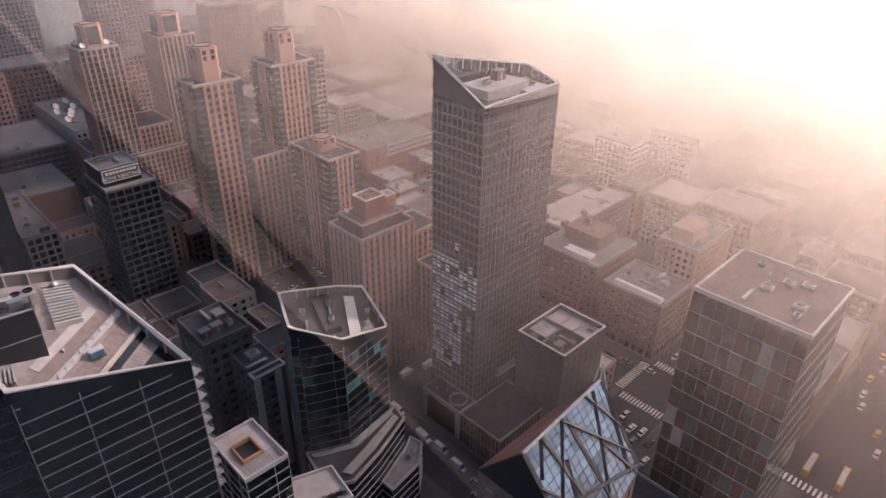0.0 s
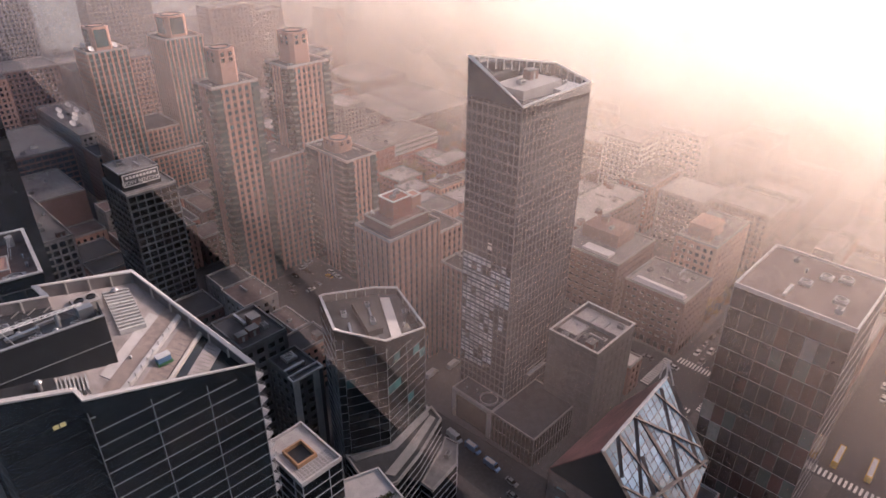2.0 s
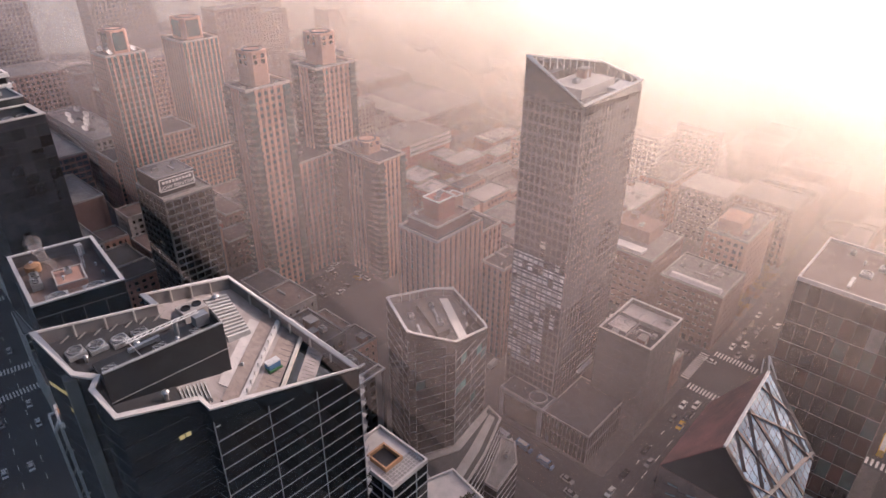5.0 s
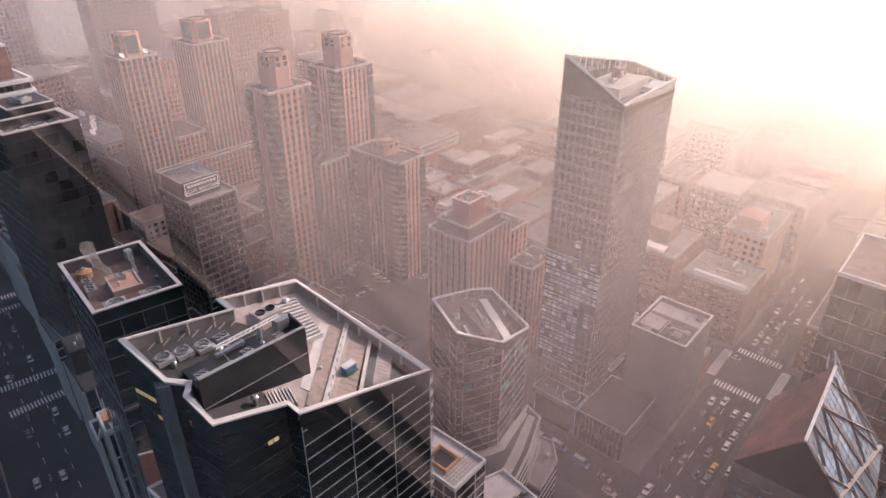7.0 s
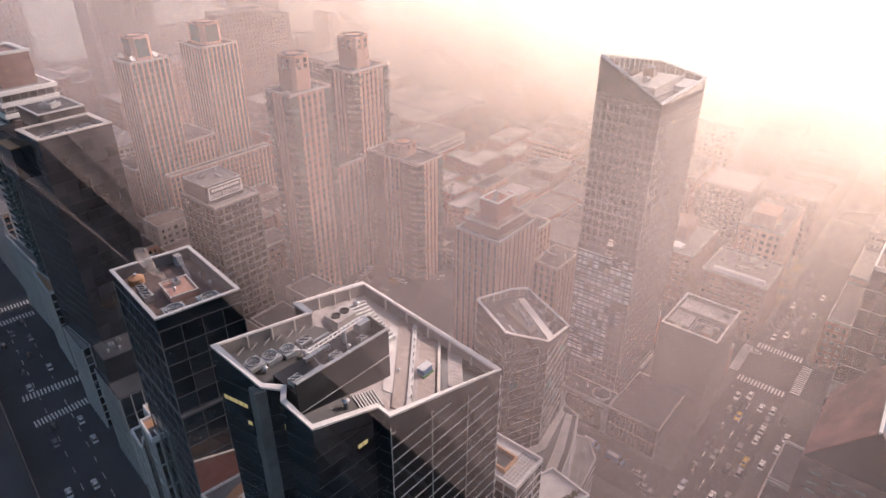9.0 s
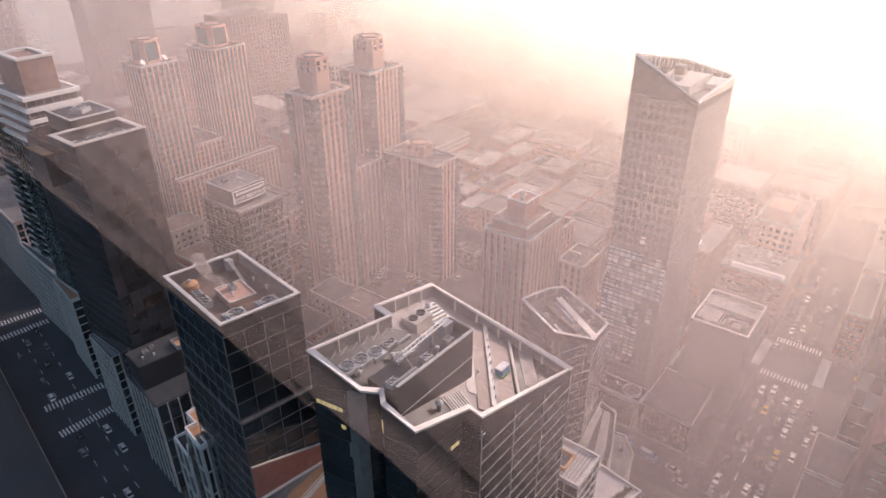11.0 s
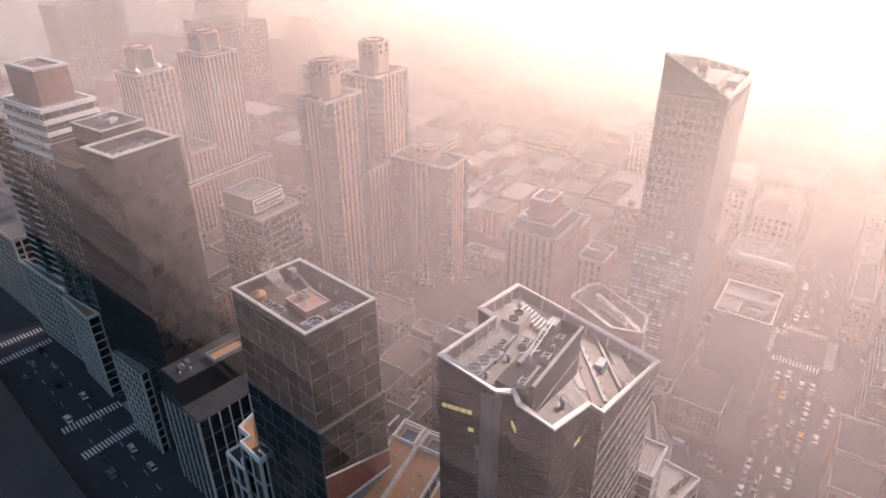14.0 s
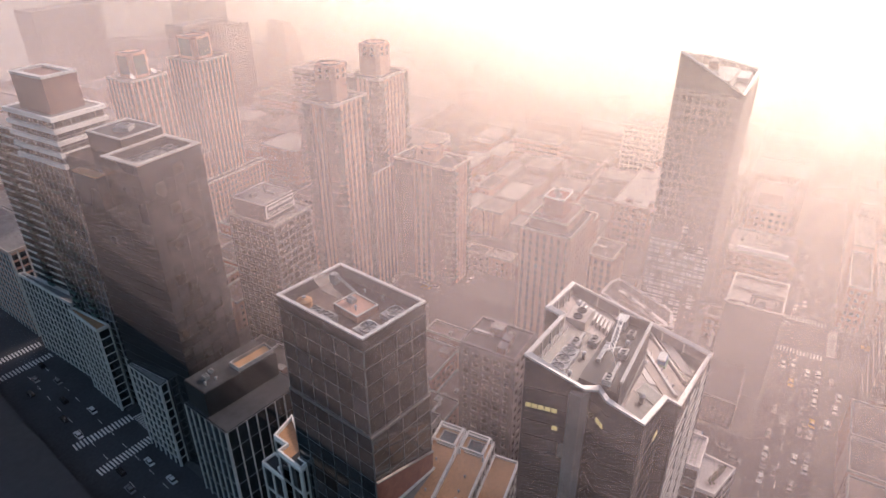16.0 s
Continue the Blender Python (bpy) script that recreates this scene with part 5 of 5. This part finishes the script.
obl = building("office_block", [(-1.4, 182.6), (0.4, 185.6), (3.0, 185.3), (3.6, 189.9), (-0.2, 190.6)], 39.5, "low white-rimmed block beside the ochre terrace", M["glass"], near=(3, 4), roof=M["roof_dark"], rim=M["white"], rim_h=0.7,
               fh=8.0, bay=4.4, band=(0.4, 0.3, M["offwhite"], "frame_band"), pier=(0.4, 0.35, M["offwhite"], "pier", 1))

# ---- smaller blocks ----
def plain(name, x0, y0, x1, y1, z, label, wall="brick_dark", win="glass", roof="roof", trim="concrete", fh=3.3, bay=3.2, near=(), pw=1.3, bh=1.5, n=0, **kw):
    r = building(name, rect(x0, y0, x1, y1), z, label, M[win], near=near, roof=M[roof], rim=M[trim], fh=fh, bay=bay,
                 band=(bh, 0.2, M[wall], "spandrel"), pier=(pw, 0.25, M[wall], "pier", 1), **kw)
    if n:
        clutter(x0, y0, x1, y1, z + 0.06, n, int(x0 + y0))
    return r


plain("apartment_block", 53, 147, 67, 164, 52, "dark narrow block behind the glass towers", "concrete_dark", near=(0, 3), roof="roof_dark", trim="darkline", n=6)
b2 = plain("apartment_block", 60, 133.5, 69, 146.6, 45, "dark narrow block with a bright edge fin", "concrete_dark", near=(0, 3), roof="roof_dark", trim="darkline", n=4)
part("fin", Geo().box(59.2, 132.9, 8, 61.0, 133.45, 45.4).box(65.6, 132.9, 8, 67.6, 133.45, 45.4), M["offwhite"], b2, "tall pale edge fin")
part("top_frame", Geo().rim(rect(59.2, 132.9, 69.2, 136), 45.4, 46.0, 0.4), M["offwhite"], b2)
plain("apartment_block", 98, 400, 118, 475, 38, "pale block with white roof dishes", "stone", near=(0, 3), n=6)
for x, y in ((101, 420), (105, 428), (101, 440), (108, 436), (112, 446), (104, 452), (112, 460)):
    put("dish", x, y, 38.06, 30, 1.1)
w0 = plain("warehouse", 46, 352.5, 80, 392, 26, "brown warehouse with a flat roof", "brick_dark", pw=3.0, bh=2.6, n=5)
w1 = plain("warehouse", 56, 398, 92, 452, 34, "brown warehouse with a blue glazed wall", "brick_dark", win="glass_blue", pw=0.4, bh=1.0, n=5)
plain("apartment_block", 40.5, 284, 53, 337, 36, "pale gridded apartment block", "stone", near=(0, 3), pw=0.8, bh=1.0, n=7)
plain("hospital_block", 386, 425, 480, 486, 34, "white banded hospital block with setbacks", "white", near=(0, 3), pw=0.4, bh=1.9, n=4)
plain("hospital_block", 400, 440, 460, 476, 46, "white upper hospital block with bands", "white", pw=0.4, bh=1.9)
plain("hospital_block", 525, 531, 610, 627, 40, "white banded block far off", "white", pw=0.4, bh=1.9)
rw = plain("row_building", 230, 302, 285, 336, 20, "low brick row with a white window band", "brick_red", pw=2.2, bh=2.0, n=12)
part("white_band", Geo().box(247, 301.55, 12.5, 285.2, 301.72, 20.2), M["offwhite"], rw, "white storey with small windows")
for k in range(22):
    for z in (14.0, 17.2):
        piece("pane", M["glass"], rw, (248, 301.5), Vector((1, 0, 0)), 1.68 * k, 1.68 * k + 0.8, z, z + 1.7, 0.0, 0.06)
plain("warehouse", 293, 345, 372, 420, 14, "low flat warehouse with a pale roof", "brick_dark", roof="roof_pale", n=8)
plain("warehouse", 326, 430, 384, 482, 20, "low long hall with a pale roof", "brick_dark", roof="roof_pale", pw=3.0, bh=2.2, n=4)
plain("office_block", 314, 170, 372, 194, 38, "white gridded office block", "white", near=(0, 3), pw=0.7, bh=0.9, n=6)
plain("apartment_block", 326, 140, 362, 166, 46, "pale apartment block with rows of windows", "stone", near=(3,), n=5)
plain("office_block", 228, 150, 285, 172, 24, "low block with a pale cluttered roof", "brick_dark", roof="roof_pale", near=(3,), n=12)
ra = plain("office_block", 205.5, 118, 236, 148, 27, "brown block with a white rooftop skylight", "brick_dark", near=(0, 3), bh=2.4, n=0)
part("skylight", Geo().box(208, 124, 27.1, 213, 137, 28.2), M["white"], ra, "white rooftop skylight")
part("upper_block", Geo().prism(rect(218, 126, 232, 144), 27, 33), M["brick_dark"], ra)
put("hvac", 222, 132, 33), put("hut", 227, 138, 33)
rb = plain("office_block", 202, 86.5, 226, 112, 25, "brown corner block with a white glazed strip", "brick_dark", near=(0, 3), bh=2.2, n=0)
part("skylight", Geo().hexa([(203, 88, 25.1), (207, 88, 25.1), (207, 109, 25.1), (203, 109, 25.1), (204.2, 88.4, 26.8), (205.8, 88.4, 26.8), (205.8, 108.6, 26.8), (204.2, 108.6, 26.8)]), M["white"], rb, "white glazed roof strip")
clutter(210, 88, 225, 111, 25.1, 7, 8)
rc = plain("apartment_block", 239, 92, 273, 110, 32, "brick apartment block with a roof hut", "brick", near=(0, 3), n=5)
part("upper_block", Geo().prism(rect(243, 97, 256, 107), 32, 38), M["brick"], rc)
for q in ((216, 254, 232, 268, 12), (222, 270, 240, 288, 12), (236, 252, 252, 262, 11), (258, 270, 284, 284, 12), (262, 286, 276, 299, 11), (286, 262, 312, 274, 12), (304, 280, 334, 296, 12)):
    plain("school_building", *q, "low brick building with a pale roof", "brick_red", roof="roof_pale", n=3)
plain("apartment_slab", 206, 342, 232, 362, 74, "pale banded apartment slab", "concrete", pw=0.5, bh=1.2, n=3)
for q, w in (((166, 545, 214, 565, 96), "concrete"), ((224, 474, 262, 492, 84), "brick_dark"), ((264, 484, 292, 504, 76), "brick_dark"), ((88, 492, 122, 522, 58), "brick_dark"), ((110, 594, 142, 618, 104), "concrete"),
             ((52, 560, 84, 590, 96), "concrete"), ((346, 500, 366, 520, 66), "brick"), ((300, 560, 340, 580, 84), "concrete"), ((60, 460, 84, 488, 62), "brick"), ((150, 470, 196, 490, 60), "brick"), ((126, 440, 150, 462, 50), "brick_dark")):
    plain("apartment_slab", *q, "tall hazy apartment slab far off", w, pw=1.4, bh=1.3, n=0)

# ---- the rest of the blocks: low houses that fill them ----
def infill(x0, y0, x1, y1, step, lo, hi, seed, label, walls=("brick_dark", "brick_red", "concrete", "brick"), near=False):
    rnd = random.Random(seed)
    y = y0
    while y < y1 - 6:
        d = rnd.uniform(0.7, 1.2) * step
        x = x0
        while x < x1 - 6:
            w = rnd.uniform(0.6, 1.3) * step
            q = (x, y, min(x + w, x1), min(y + d, y1))
            if q[2] - q[0] > 6 and q[3] - q[1] > 6 and not any(q[0] < b[2] and q[2] > b[0] and q[1] < b[3] and q[3] > b[1] for b in FOOT):
                plain("house_block", *q, rnd.uniform(lo, hi), label, rnd.choice(walls), roof=rnd.choice(("roof", "roof_dark", "roof_dark", "roof_pale") if q[0] > 130 else ("roof_dark", "roof_brown")), pw=rnd.uniform(0.9, 2.0), bh=rnd.uniform(1.2, 1.8), n=rnd.choice((0, 1, 2)) if near else 0, group="low house blocks")
            x += w + rnd.uniform(0.3, 3)
        y += d + rnd.uniform(1, 5)


infill(34, 170, 98, 243, 15, 10, 26, 1, "low dark house block behind the towers", near=True)
infill(40, 246, 63, 262, 10, 8, 16, 2, "low dark house block behind the towers")
infill(56, 283, 178, 338, 17, 10, 24, 3, "low house block along the street")
infill(121, 399, 178, 470, 19, 12, 30, 4, "low house block along the street")
infill(168, 88, 176, 260, 12, 8, 14, 5, "low house block along the avenue")
infill(204, 174, 300, 250, 20, 8, 16, 6, "low house block in the hazy distance")
infill(288, 88, 452, 166, 32, 14, 40, 7, "house block in the hazy distance")
infill(204, 30, 452, 64, 28, 14, 34, 8, "house block in the hazy distance")
infill(300, 196, 452, 262, 32, 12, 34, 9, "house block in the hazy distance")
infill(204, 366, 290, 470, 30, 12, 30, 10, "house block in the hazy distance")
infill(382, 290, 455, 420, 32, 12, 34, 11, "house block in the hazy distance")
infill(70, 530, 450, 700, 40, 16, 44, 12, "house block in the hazy distance")
infill(-40, 22, 56, 62, 20, 10, 18, 13, "low dark house block by the street")
infill(84, 24, 138, 62, 18, 10, 18, 14, "low dark house block by the street")
infill(-12, 88, 36, 140, 12, 8, 16, 16, "low dark house block at the towers' foot")
infill(208, -150, 452, 2, 38, 14, 40, 15, "house block in the hazy distance")

solid("car_park", Geo().prism([(99.5, 186), (147, 186), (147, 247), (99.5, 247)], 0.15, 0.156), M["asphalt"], "dark asphalt car park between the apartment towers", "car park", kind="structure")

# ---- dark depot beyond the avenue ----
solid("depot_roof", Geo().prism([(-180, 140), (-33.5, 140), (-16.5, 245), (-1.5, 338), (-2, 520), (-180, 520)], 0.1, 5.0), M["black"], "flat black depot roof beyond the avenue", "depot roof", kind="structure")
part_g = Geo()
for a, b in (((-33.1, 140), (-16.1, 245)), ((-16.1, 245), (-1.1, 338))):
    part_g.beam((*a, 0.8), (*b, 0.8), 0.4, 1.6)
solid("boundary_wall", part_g, M["concrete"], "low concrete wall along the avenue", "wall", kind="structure")

# ---- road markings ----
marks = thing("road_markings", (150, 75, 0), "white painted lane lines on the road", "road marking", kind="structure")
def dash(x, y, L, w, turn):
    d = Vector((math.cos(radians(turn)), math.sin(radians(turn)), 0))
    p = Vector((x, y, 0.006))
    g = Geo()
    n = Vector((-d.y, d.x, 0))
    g.hexa([p - d * L / 2 - n * w / 2, p + d * L / 2 - n * w / 2, p + d * L / 2 + n * w / 2, p - d * L / 2 + n * w / 2] + [q + Vector((0, 0, 0.012)) for q in (p - d * L / 2 - n * w / 2, p + d * L / 2 - n * w / 2, p + d * L / 2 + n * w / 2, p - d * L / 2 + n * w / 2)])
    return g


def zebra(x0, y0, x1, y1, L, n, label="white painted zebra crossing"):
    """Bars from one kerb to the other, each L long along the road."""
    z = thing("zebra_crossing", ((x0 + x1) / 2, (y0 + y1) / 2, 0), label, "zebra crossing", kind="structure")
    a = math.degrees(math.atan2(y1 - y0, x1 - x0)) + 90
    w = math.hypot(x1 - x0, y1 - y0) / n * 0.5
    for k in range(n):
        s = (k + 0.5) / n
        part("bar", dash(x0 + (x1 - x0) * s, y0 + (y1 - y0) * s, L, w, a), M["paint"], z)


zebra(176.2, 67, 176.2, 84, 3.6, 14)
zebra(201.6, 67, 201.6, 84, 3.6, 14)
zebra(179, 86.6, 199, 86.6, 3.4, 15)
zebra(179, 64.4, 199, 64.4, 3.4, 15)
zebra(-4.0, 281.5, 16.0, 277.6, 3.8, 17)
zebra(-6.5, 264.5, 12.5, 262.6, 3.8, 17)
zebra(15.6, 265.4, 17.4, 277.0, 3.2, 10)
zebra(3.5, 351.5, 24.5, 348.0, 3.8, 17)
zebra(1.5, 339.5, 22.5, 337.0, 3.8, 17)
zebra(181, 6, 181, 27, 3.6, 14)
for x in range(90, 170, 9):
    part("dash", dash(x, 75.6, 4.0, 0.16, 0), M["paint"], marks)
    part("dash", dash(x + 3, 79.6, 2.4, 0.14, 0), M["paint"], marks)
for x in range(206, 330, 9):
    part("dash", dash(x, 75.6, 4.0, 0.16, 0), M["paint"], marks)
for k in range(14):
    part("dash", dash(-9.5 + 1.45 * k, 216 + 8.8 * k, 3.4, 0.16, 80.8), M["paint"], marks)
    part("dash", dash(-3.0 + 1.45 * k, 215 + 8.8 * k, 3.4, 0.16, 80.8), M["paint"], marks)

# ---- vehicles ----
vr = random.Random(12)
def drive(x, y, turn, kind=None):
    copy_thing(kind or vr.choice(CARS), pose(x + vr.uniform(-0.25, 0.25), y + vr.uniform(-0.2, 0.2), 0.02, 0, 0, turn + vr.uniform(-2, 2)))


for x in (99, 106, 112, 121.5, 127, 134.9, 141, 147.8, 155, 164, 171, 210, 217.7, 224, 231, 240, 250, 262, 275):
    if vr.random() < 0.6:
        drive(x, 80.2, 180)
for x in (96, 104, 117, 125.8, 131, 140, 154, 160, 167, 206, 215, 228, 246, 258):
    if vr.random() < 0.6:
        drive(x, 76.6, 180)
for x in (90, 101, 113, 127.4, 139, 150, 163, 208, 222, 237, 255):
    drive(x, 71.6, 0)
for x in range(92, 172, 6):
    if vr.random() < 0.5:
        drive(x, 68.0, 0)
for x, y, k in ((108.8, 110.2, VANB), (107.4, 101.0, VANB), (108.2, 118.0, VAN), (107.0, 92.4, None), (103.4, 88.6, None), (104.0, 126.0, None), (110.0, 134.0, VAN), (104.2, 141.0, None)):
    drive(x, y, -92, k)
for x, y, a, k in ((125.5, 146.6, 5, VAN), (135.4, 144.4, 5, VAN), (191.5, 99.8, 90, None), (193.6, 93.0, 90, None), (187, 108, 90, None), (194.7, 82.9, 90, None), (184, 120, -90, None), (196, 126, 90, None)):
    drive(x, y, a, k)
for x, y in ((4.3, 320.2), (2.3, 296.8), (3.7, 241.5), (10.6, 292.3), (9.6, 326.7), (-5.4, 249.4), (5.2, 253.7), (13.5, 318), (-2.5, 258), (-12, 225), (-5, 222), (8.5, 306), (0.4, 285.2), (16, 333)):
    drive(x, y, 80.8)
for x, y, a in ((158.0, 216.6, 0), (136.1, 242.4, 90), (129.8, 243.0, 90), (137.1, 247.0, 0), (141.1, 231.5, 90), (144.2, 234.2, 90), (141.9, 249.2, 0), (143.8, 228.3, 90), (124, 238, 90), (121, 232, 90), (128, 228, 0), (133.4, 230, 90)):
    copy_thing(vr.choice(CARS), pose(x, y, 0.17, 0, 0, a))
drive(157.6, 213.0, 0, VAN) if False else None
for x, y in ((252.5, 22.0), (233.1, 19.2), (241.0, 21.0), (262, 20), (271, 22.5), (222, 11), (236, 10), (246, 12), (212, 8.5), (181.5, 30), (186, 40), (192, 52)):
    drive(x, y, 0 if x > 200 else 90)
drive(191.7, 12.9, 0, BUS), drive(190.5, 22.3, 0, BUS)
for x, y in ((161, 63.4), (153, 60.4), (135.6, 63.4), (145.4, 61.4)):
    copy_thing(vr.choice(CARS), pose(x, y, 0.17, 0, 0, 0))

# ---- trees ----
tn = random.Random(9)
for k in range(64):
    x, y = tn.uniform(234, 345), tn.uniform(236, 300)
    if not any(b[0] - 2 < x < b[2] + 2 and b[1] - 2 < y < b[3] + 2 for b in FOOT):
        copy_thing(TREES[tn.choice((0, 0, 1, 2))], pose(x, y, 0.15, 0, 0, tn.uniform(0, 360)))
for k in range(26):
    x, y = tn.uniform(290, 385), tn.uniform(300, 344)
    copy_thing(TREES[tn.choice((0, 1, 1))], pose(x, y, 0.15, 0, 0, tn.uniform(0, 360)))
for x, y in ((86, 335), (82, 330), (90, 331), (206, 600), (211, 604), (228, 86.8), (236, 87.2), (246, 86.8), (256, 87.4), (268, 87), (150, 480), (156, 486)):
    copy_thing(TREES[tn.choice((0, 1, 2))], pose(x, y, 0.15, 0, 0, tn.uniform(0, 360)))

for o in (*T.values(), *CARS, VAN, VANB, BUS, *TREES):
    drop_template(o)

# ---- drifting mist and the far haze ----
MIST_AZ, MIST_EL, MIST_TOP = -6.0, 29.0, 162.0      # the banks lie square to the low light and end below the flight line


def mist_material(name, share, col, top=None, west=None, onward=0.5, low=1.0):
    """Thin sunlit mist: it scatters light, most of it onward, and lets the rest through; denser in drifts."""
    m = bpy.data.materials.new(name)
    m.use_nodes = True
    n, l = m.node_tree.nodes, m.node_tree.links
    n.remove(n["Principled BSDF"])
    g, sep, nz = n.new("ShaderNodeNewGeometry"), n.new("ShaderNodeSeparateXYZ"), n.new("ShaderNodeTexNoise")
    l.new(g.outputs["Position"], sep.inputs[0])
    l.new(g.outputs["Position"], nz.inputs["Vector"])
    nz.inputs["Scale"].default_value, nz.inputs["Detail"].default_value = 0.014, 2.0

    def ramp(source, a, b, lo, hi):
        r = n.new("ShaderNodeMapRange")
        r.interpolation_type = "SMOOTHSTEP"
        for k, v in zip(("From Min", "From Max", "To Min", "To Max"), (a, b, lo, hi)):
            r.inputs[k].default_value = v
        l.new(source, r.inputs["Value"])
        return r.outputs[0]

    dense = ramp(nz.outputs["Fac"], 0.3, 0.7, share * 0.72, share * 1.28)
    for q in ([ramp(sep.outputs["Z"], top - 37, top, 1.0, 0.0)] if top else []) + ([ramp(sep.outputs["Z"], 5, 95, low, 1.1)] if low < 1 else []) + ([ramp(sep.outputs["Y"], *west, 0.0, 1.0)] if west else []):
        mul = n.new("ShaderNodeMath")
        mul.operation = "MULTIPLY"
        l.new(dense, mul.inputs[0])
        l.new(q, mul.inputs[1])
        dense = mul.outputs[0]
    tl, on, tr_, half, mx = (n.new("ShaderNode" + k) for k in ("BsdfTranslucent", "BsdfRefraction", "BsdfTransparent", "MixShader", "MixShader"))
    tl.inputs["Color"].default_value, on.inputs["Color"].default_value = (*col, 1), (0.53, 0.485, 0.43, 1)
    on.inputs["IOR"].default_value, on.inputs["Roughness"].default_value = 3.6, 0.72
    half.inputs[0].default_value = onward
    for a, b in ((tl.outputs[0], half.inputs[1]), (on.outputs[0], half.inputs[2]), (dense, mx.inputs[0]), (tr_.outputs[0], mx.inputs[1]), (half.outputs[0], mx.inputs[2]),
                 (mx.outputs[0], n["Material Output"].inputs["Surface"])):
        l.new(a, b)
    return m


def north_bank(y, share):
    """Haze across the far north of the streets, its bluish cast put into the sheet's colour."""
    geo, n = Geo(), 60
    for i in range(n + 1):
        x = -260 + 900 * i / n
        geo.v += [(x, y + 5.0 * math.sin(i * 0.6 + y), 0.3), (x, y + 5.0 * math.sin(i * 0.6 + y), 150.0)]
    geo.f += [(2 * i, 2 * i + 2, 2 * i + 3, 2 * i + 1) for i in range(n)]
    solid("mist", geo, mist_material("mist_north_%d" % y, share, (0.60, 0.58, 0.68), 150.0), "sheet tinted mauve as haze over the distant streets", "mist", kind="stuff")


def mist_bank(c, share, col, west=None, onward=0.5):
    """One gently rolling sheet of mist, c metres along the light's way."""
    ca, sa, ce, se = math.cos(radians(MIST_AZ)), math.sin(radians(MIST_AZ)), math.cos(radians(MIST_EL)), math.sin(radians(MIST_EL))
    geo, nu, nv = Geo(), 70, 12
    for j in range(nv + 1):
        z = 0.3 + (MIST_TOP - 0.3) * j / nv
        for i in range(nu + 1):
            s = -320 + 1220 * i / nu
            h = (c - z * se) / ce + 2.0 * noise.noise(Vector((s * 0.017, z * 0.02, c * 0.37)))
            geo.v.append((h * ca - s * sa, h * sa + s * ca, z))
    geo.f += [((j + 1) * (nu + 1) + i, (j + 1) * (nu + 1) + i + 1, j * (nu + 1) + i + 1, j * (nu + 1) + i) for j in range(nv) for i in range(nu)]
    ob = solid("mist", geo, mist_material("mist_%d" % c, share, col, MIST_TOP, west, onward, 0.35 if c < 215 else 1.0), "thin mist sheet tinted as sunlit haze over streets", "mist", kind="stuff")
    for q in ob.data.polygons:
        q.use_smooth = True
    return ob


# metres along the light's way, thickness for each metre, colour: the glow of the sunlit haze put in as tint, rose
# nearby, paler further off
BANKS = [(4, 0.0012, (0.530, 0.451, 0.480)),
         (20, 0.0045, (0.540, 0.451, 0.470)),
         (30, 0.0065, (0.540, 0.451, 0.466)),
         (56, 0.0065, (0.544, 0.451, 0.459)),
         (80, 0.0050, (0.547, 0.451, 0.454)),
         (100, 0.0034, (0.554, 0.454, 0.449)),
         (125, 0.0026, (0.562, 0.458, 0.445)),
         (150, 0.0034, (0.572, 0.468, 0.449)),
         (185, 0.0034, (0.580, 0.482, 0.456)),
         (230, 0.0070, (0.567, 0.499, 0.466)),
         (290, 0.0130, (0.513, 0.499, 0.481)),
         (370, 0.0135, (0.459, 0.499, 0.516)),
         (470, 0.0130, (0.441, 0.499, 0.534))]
c = 8.0
while c < 455:
    step = 6.0 if c < 68 else 9.0 if c < 112 else 14.0 + (c - 112) * 0.24
    mid = c + step / 2
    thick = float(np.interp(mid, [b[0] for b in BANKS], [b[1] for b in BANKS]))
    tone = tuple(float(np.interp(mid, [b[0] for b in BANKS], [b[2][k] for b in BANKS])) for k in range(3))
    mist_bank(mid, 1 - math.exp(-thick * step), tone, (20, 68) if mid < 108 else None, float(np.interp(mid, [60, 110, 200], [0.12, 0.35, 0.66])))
    c += step

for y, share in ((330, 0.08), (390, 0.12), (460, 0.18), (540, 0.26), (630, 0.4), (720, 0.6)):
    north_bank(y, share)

wisp = solid("steam", STEAM, mist_material("steam", 0.2, (0.85, 0.80, 0.78), onward=0.3), "small plume of white steam over a roof", "steam", kind="stuff")
for q in wisp.data.polygons:
    q.use_smooth = True

# An emissive wall, added to give the far haze its brightness
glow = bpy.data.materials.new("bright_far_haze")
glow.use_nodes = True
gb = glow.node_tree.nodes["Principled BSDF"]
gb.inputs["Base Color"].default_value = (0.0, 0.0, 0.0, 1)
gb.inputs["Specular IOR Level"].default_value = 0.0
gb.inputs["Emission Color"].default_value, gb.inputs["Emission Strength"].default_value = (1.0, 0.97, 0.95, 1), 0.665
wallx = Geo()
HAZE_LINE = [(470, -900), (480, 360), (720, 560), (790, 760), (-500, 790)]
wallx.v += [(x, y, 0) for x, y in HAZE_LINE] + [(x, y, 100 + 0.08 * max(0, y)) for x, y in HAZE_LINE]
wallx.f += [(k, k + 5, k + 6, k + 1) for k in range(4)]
solid("backdrop", wallx, glow, "glowing wall in place of bright haze over the far city", "backdrop", kind="structure")
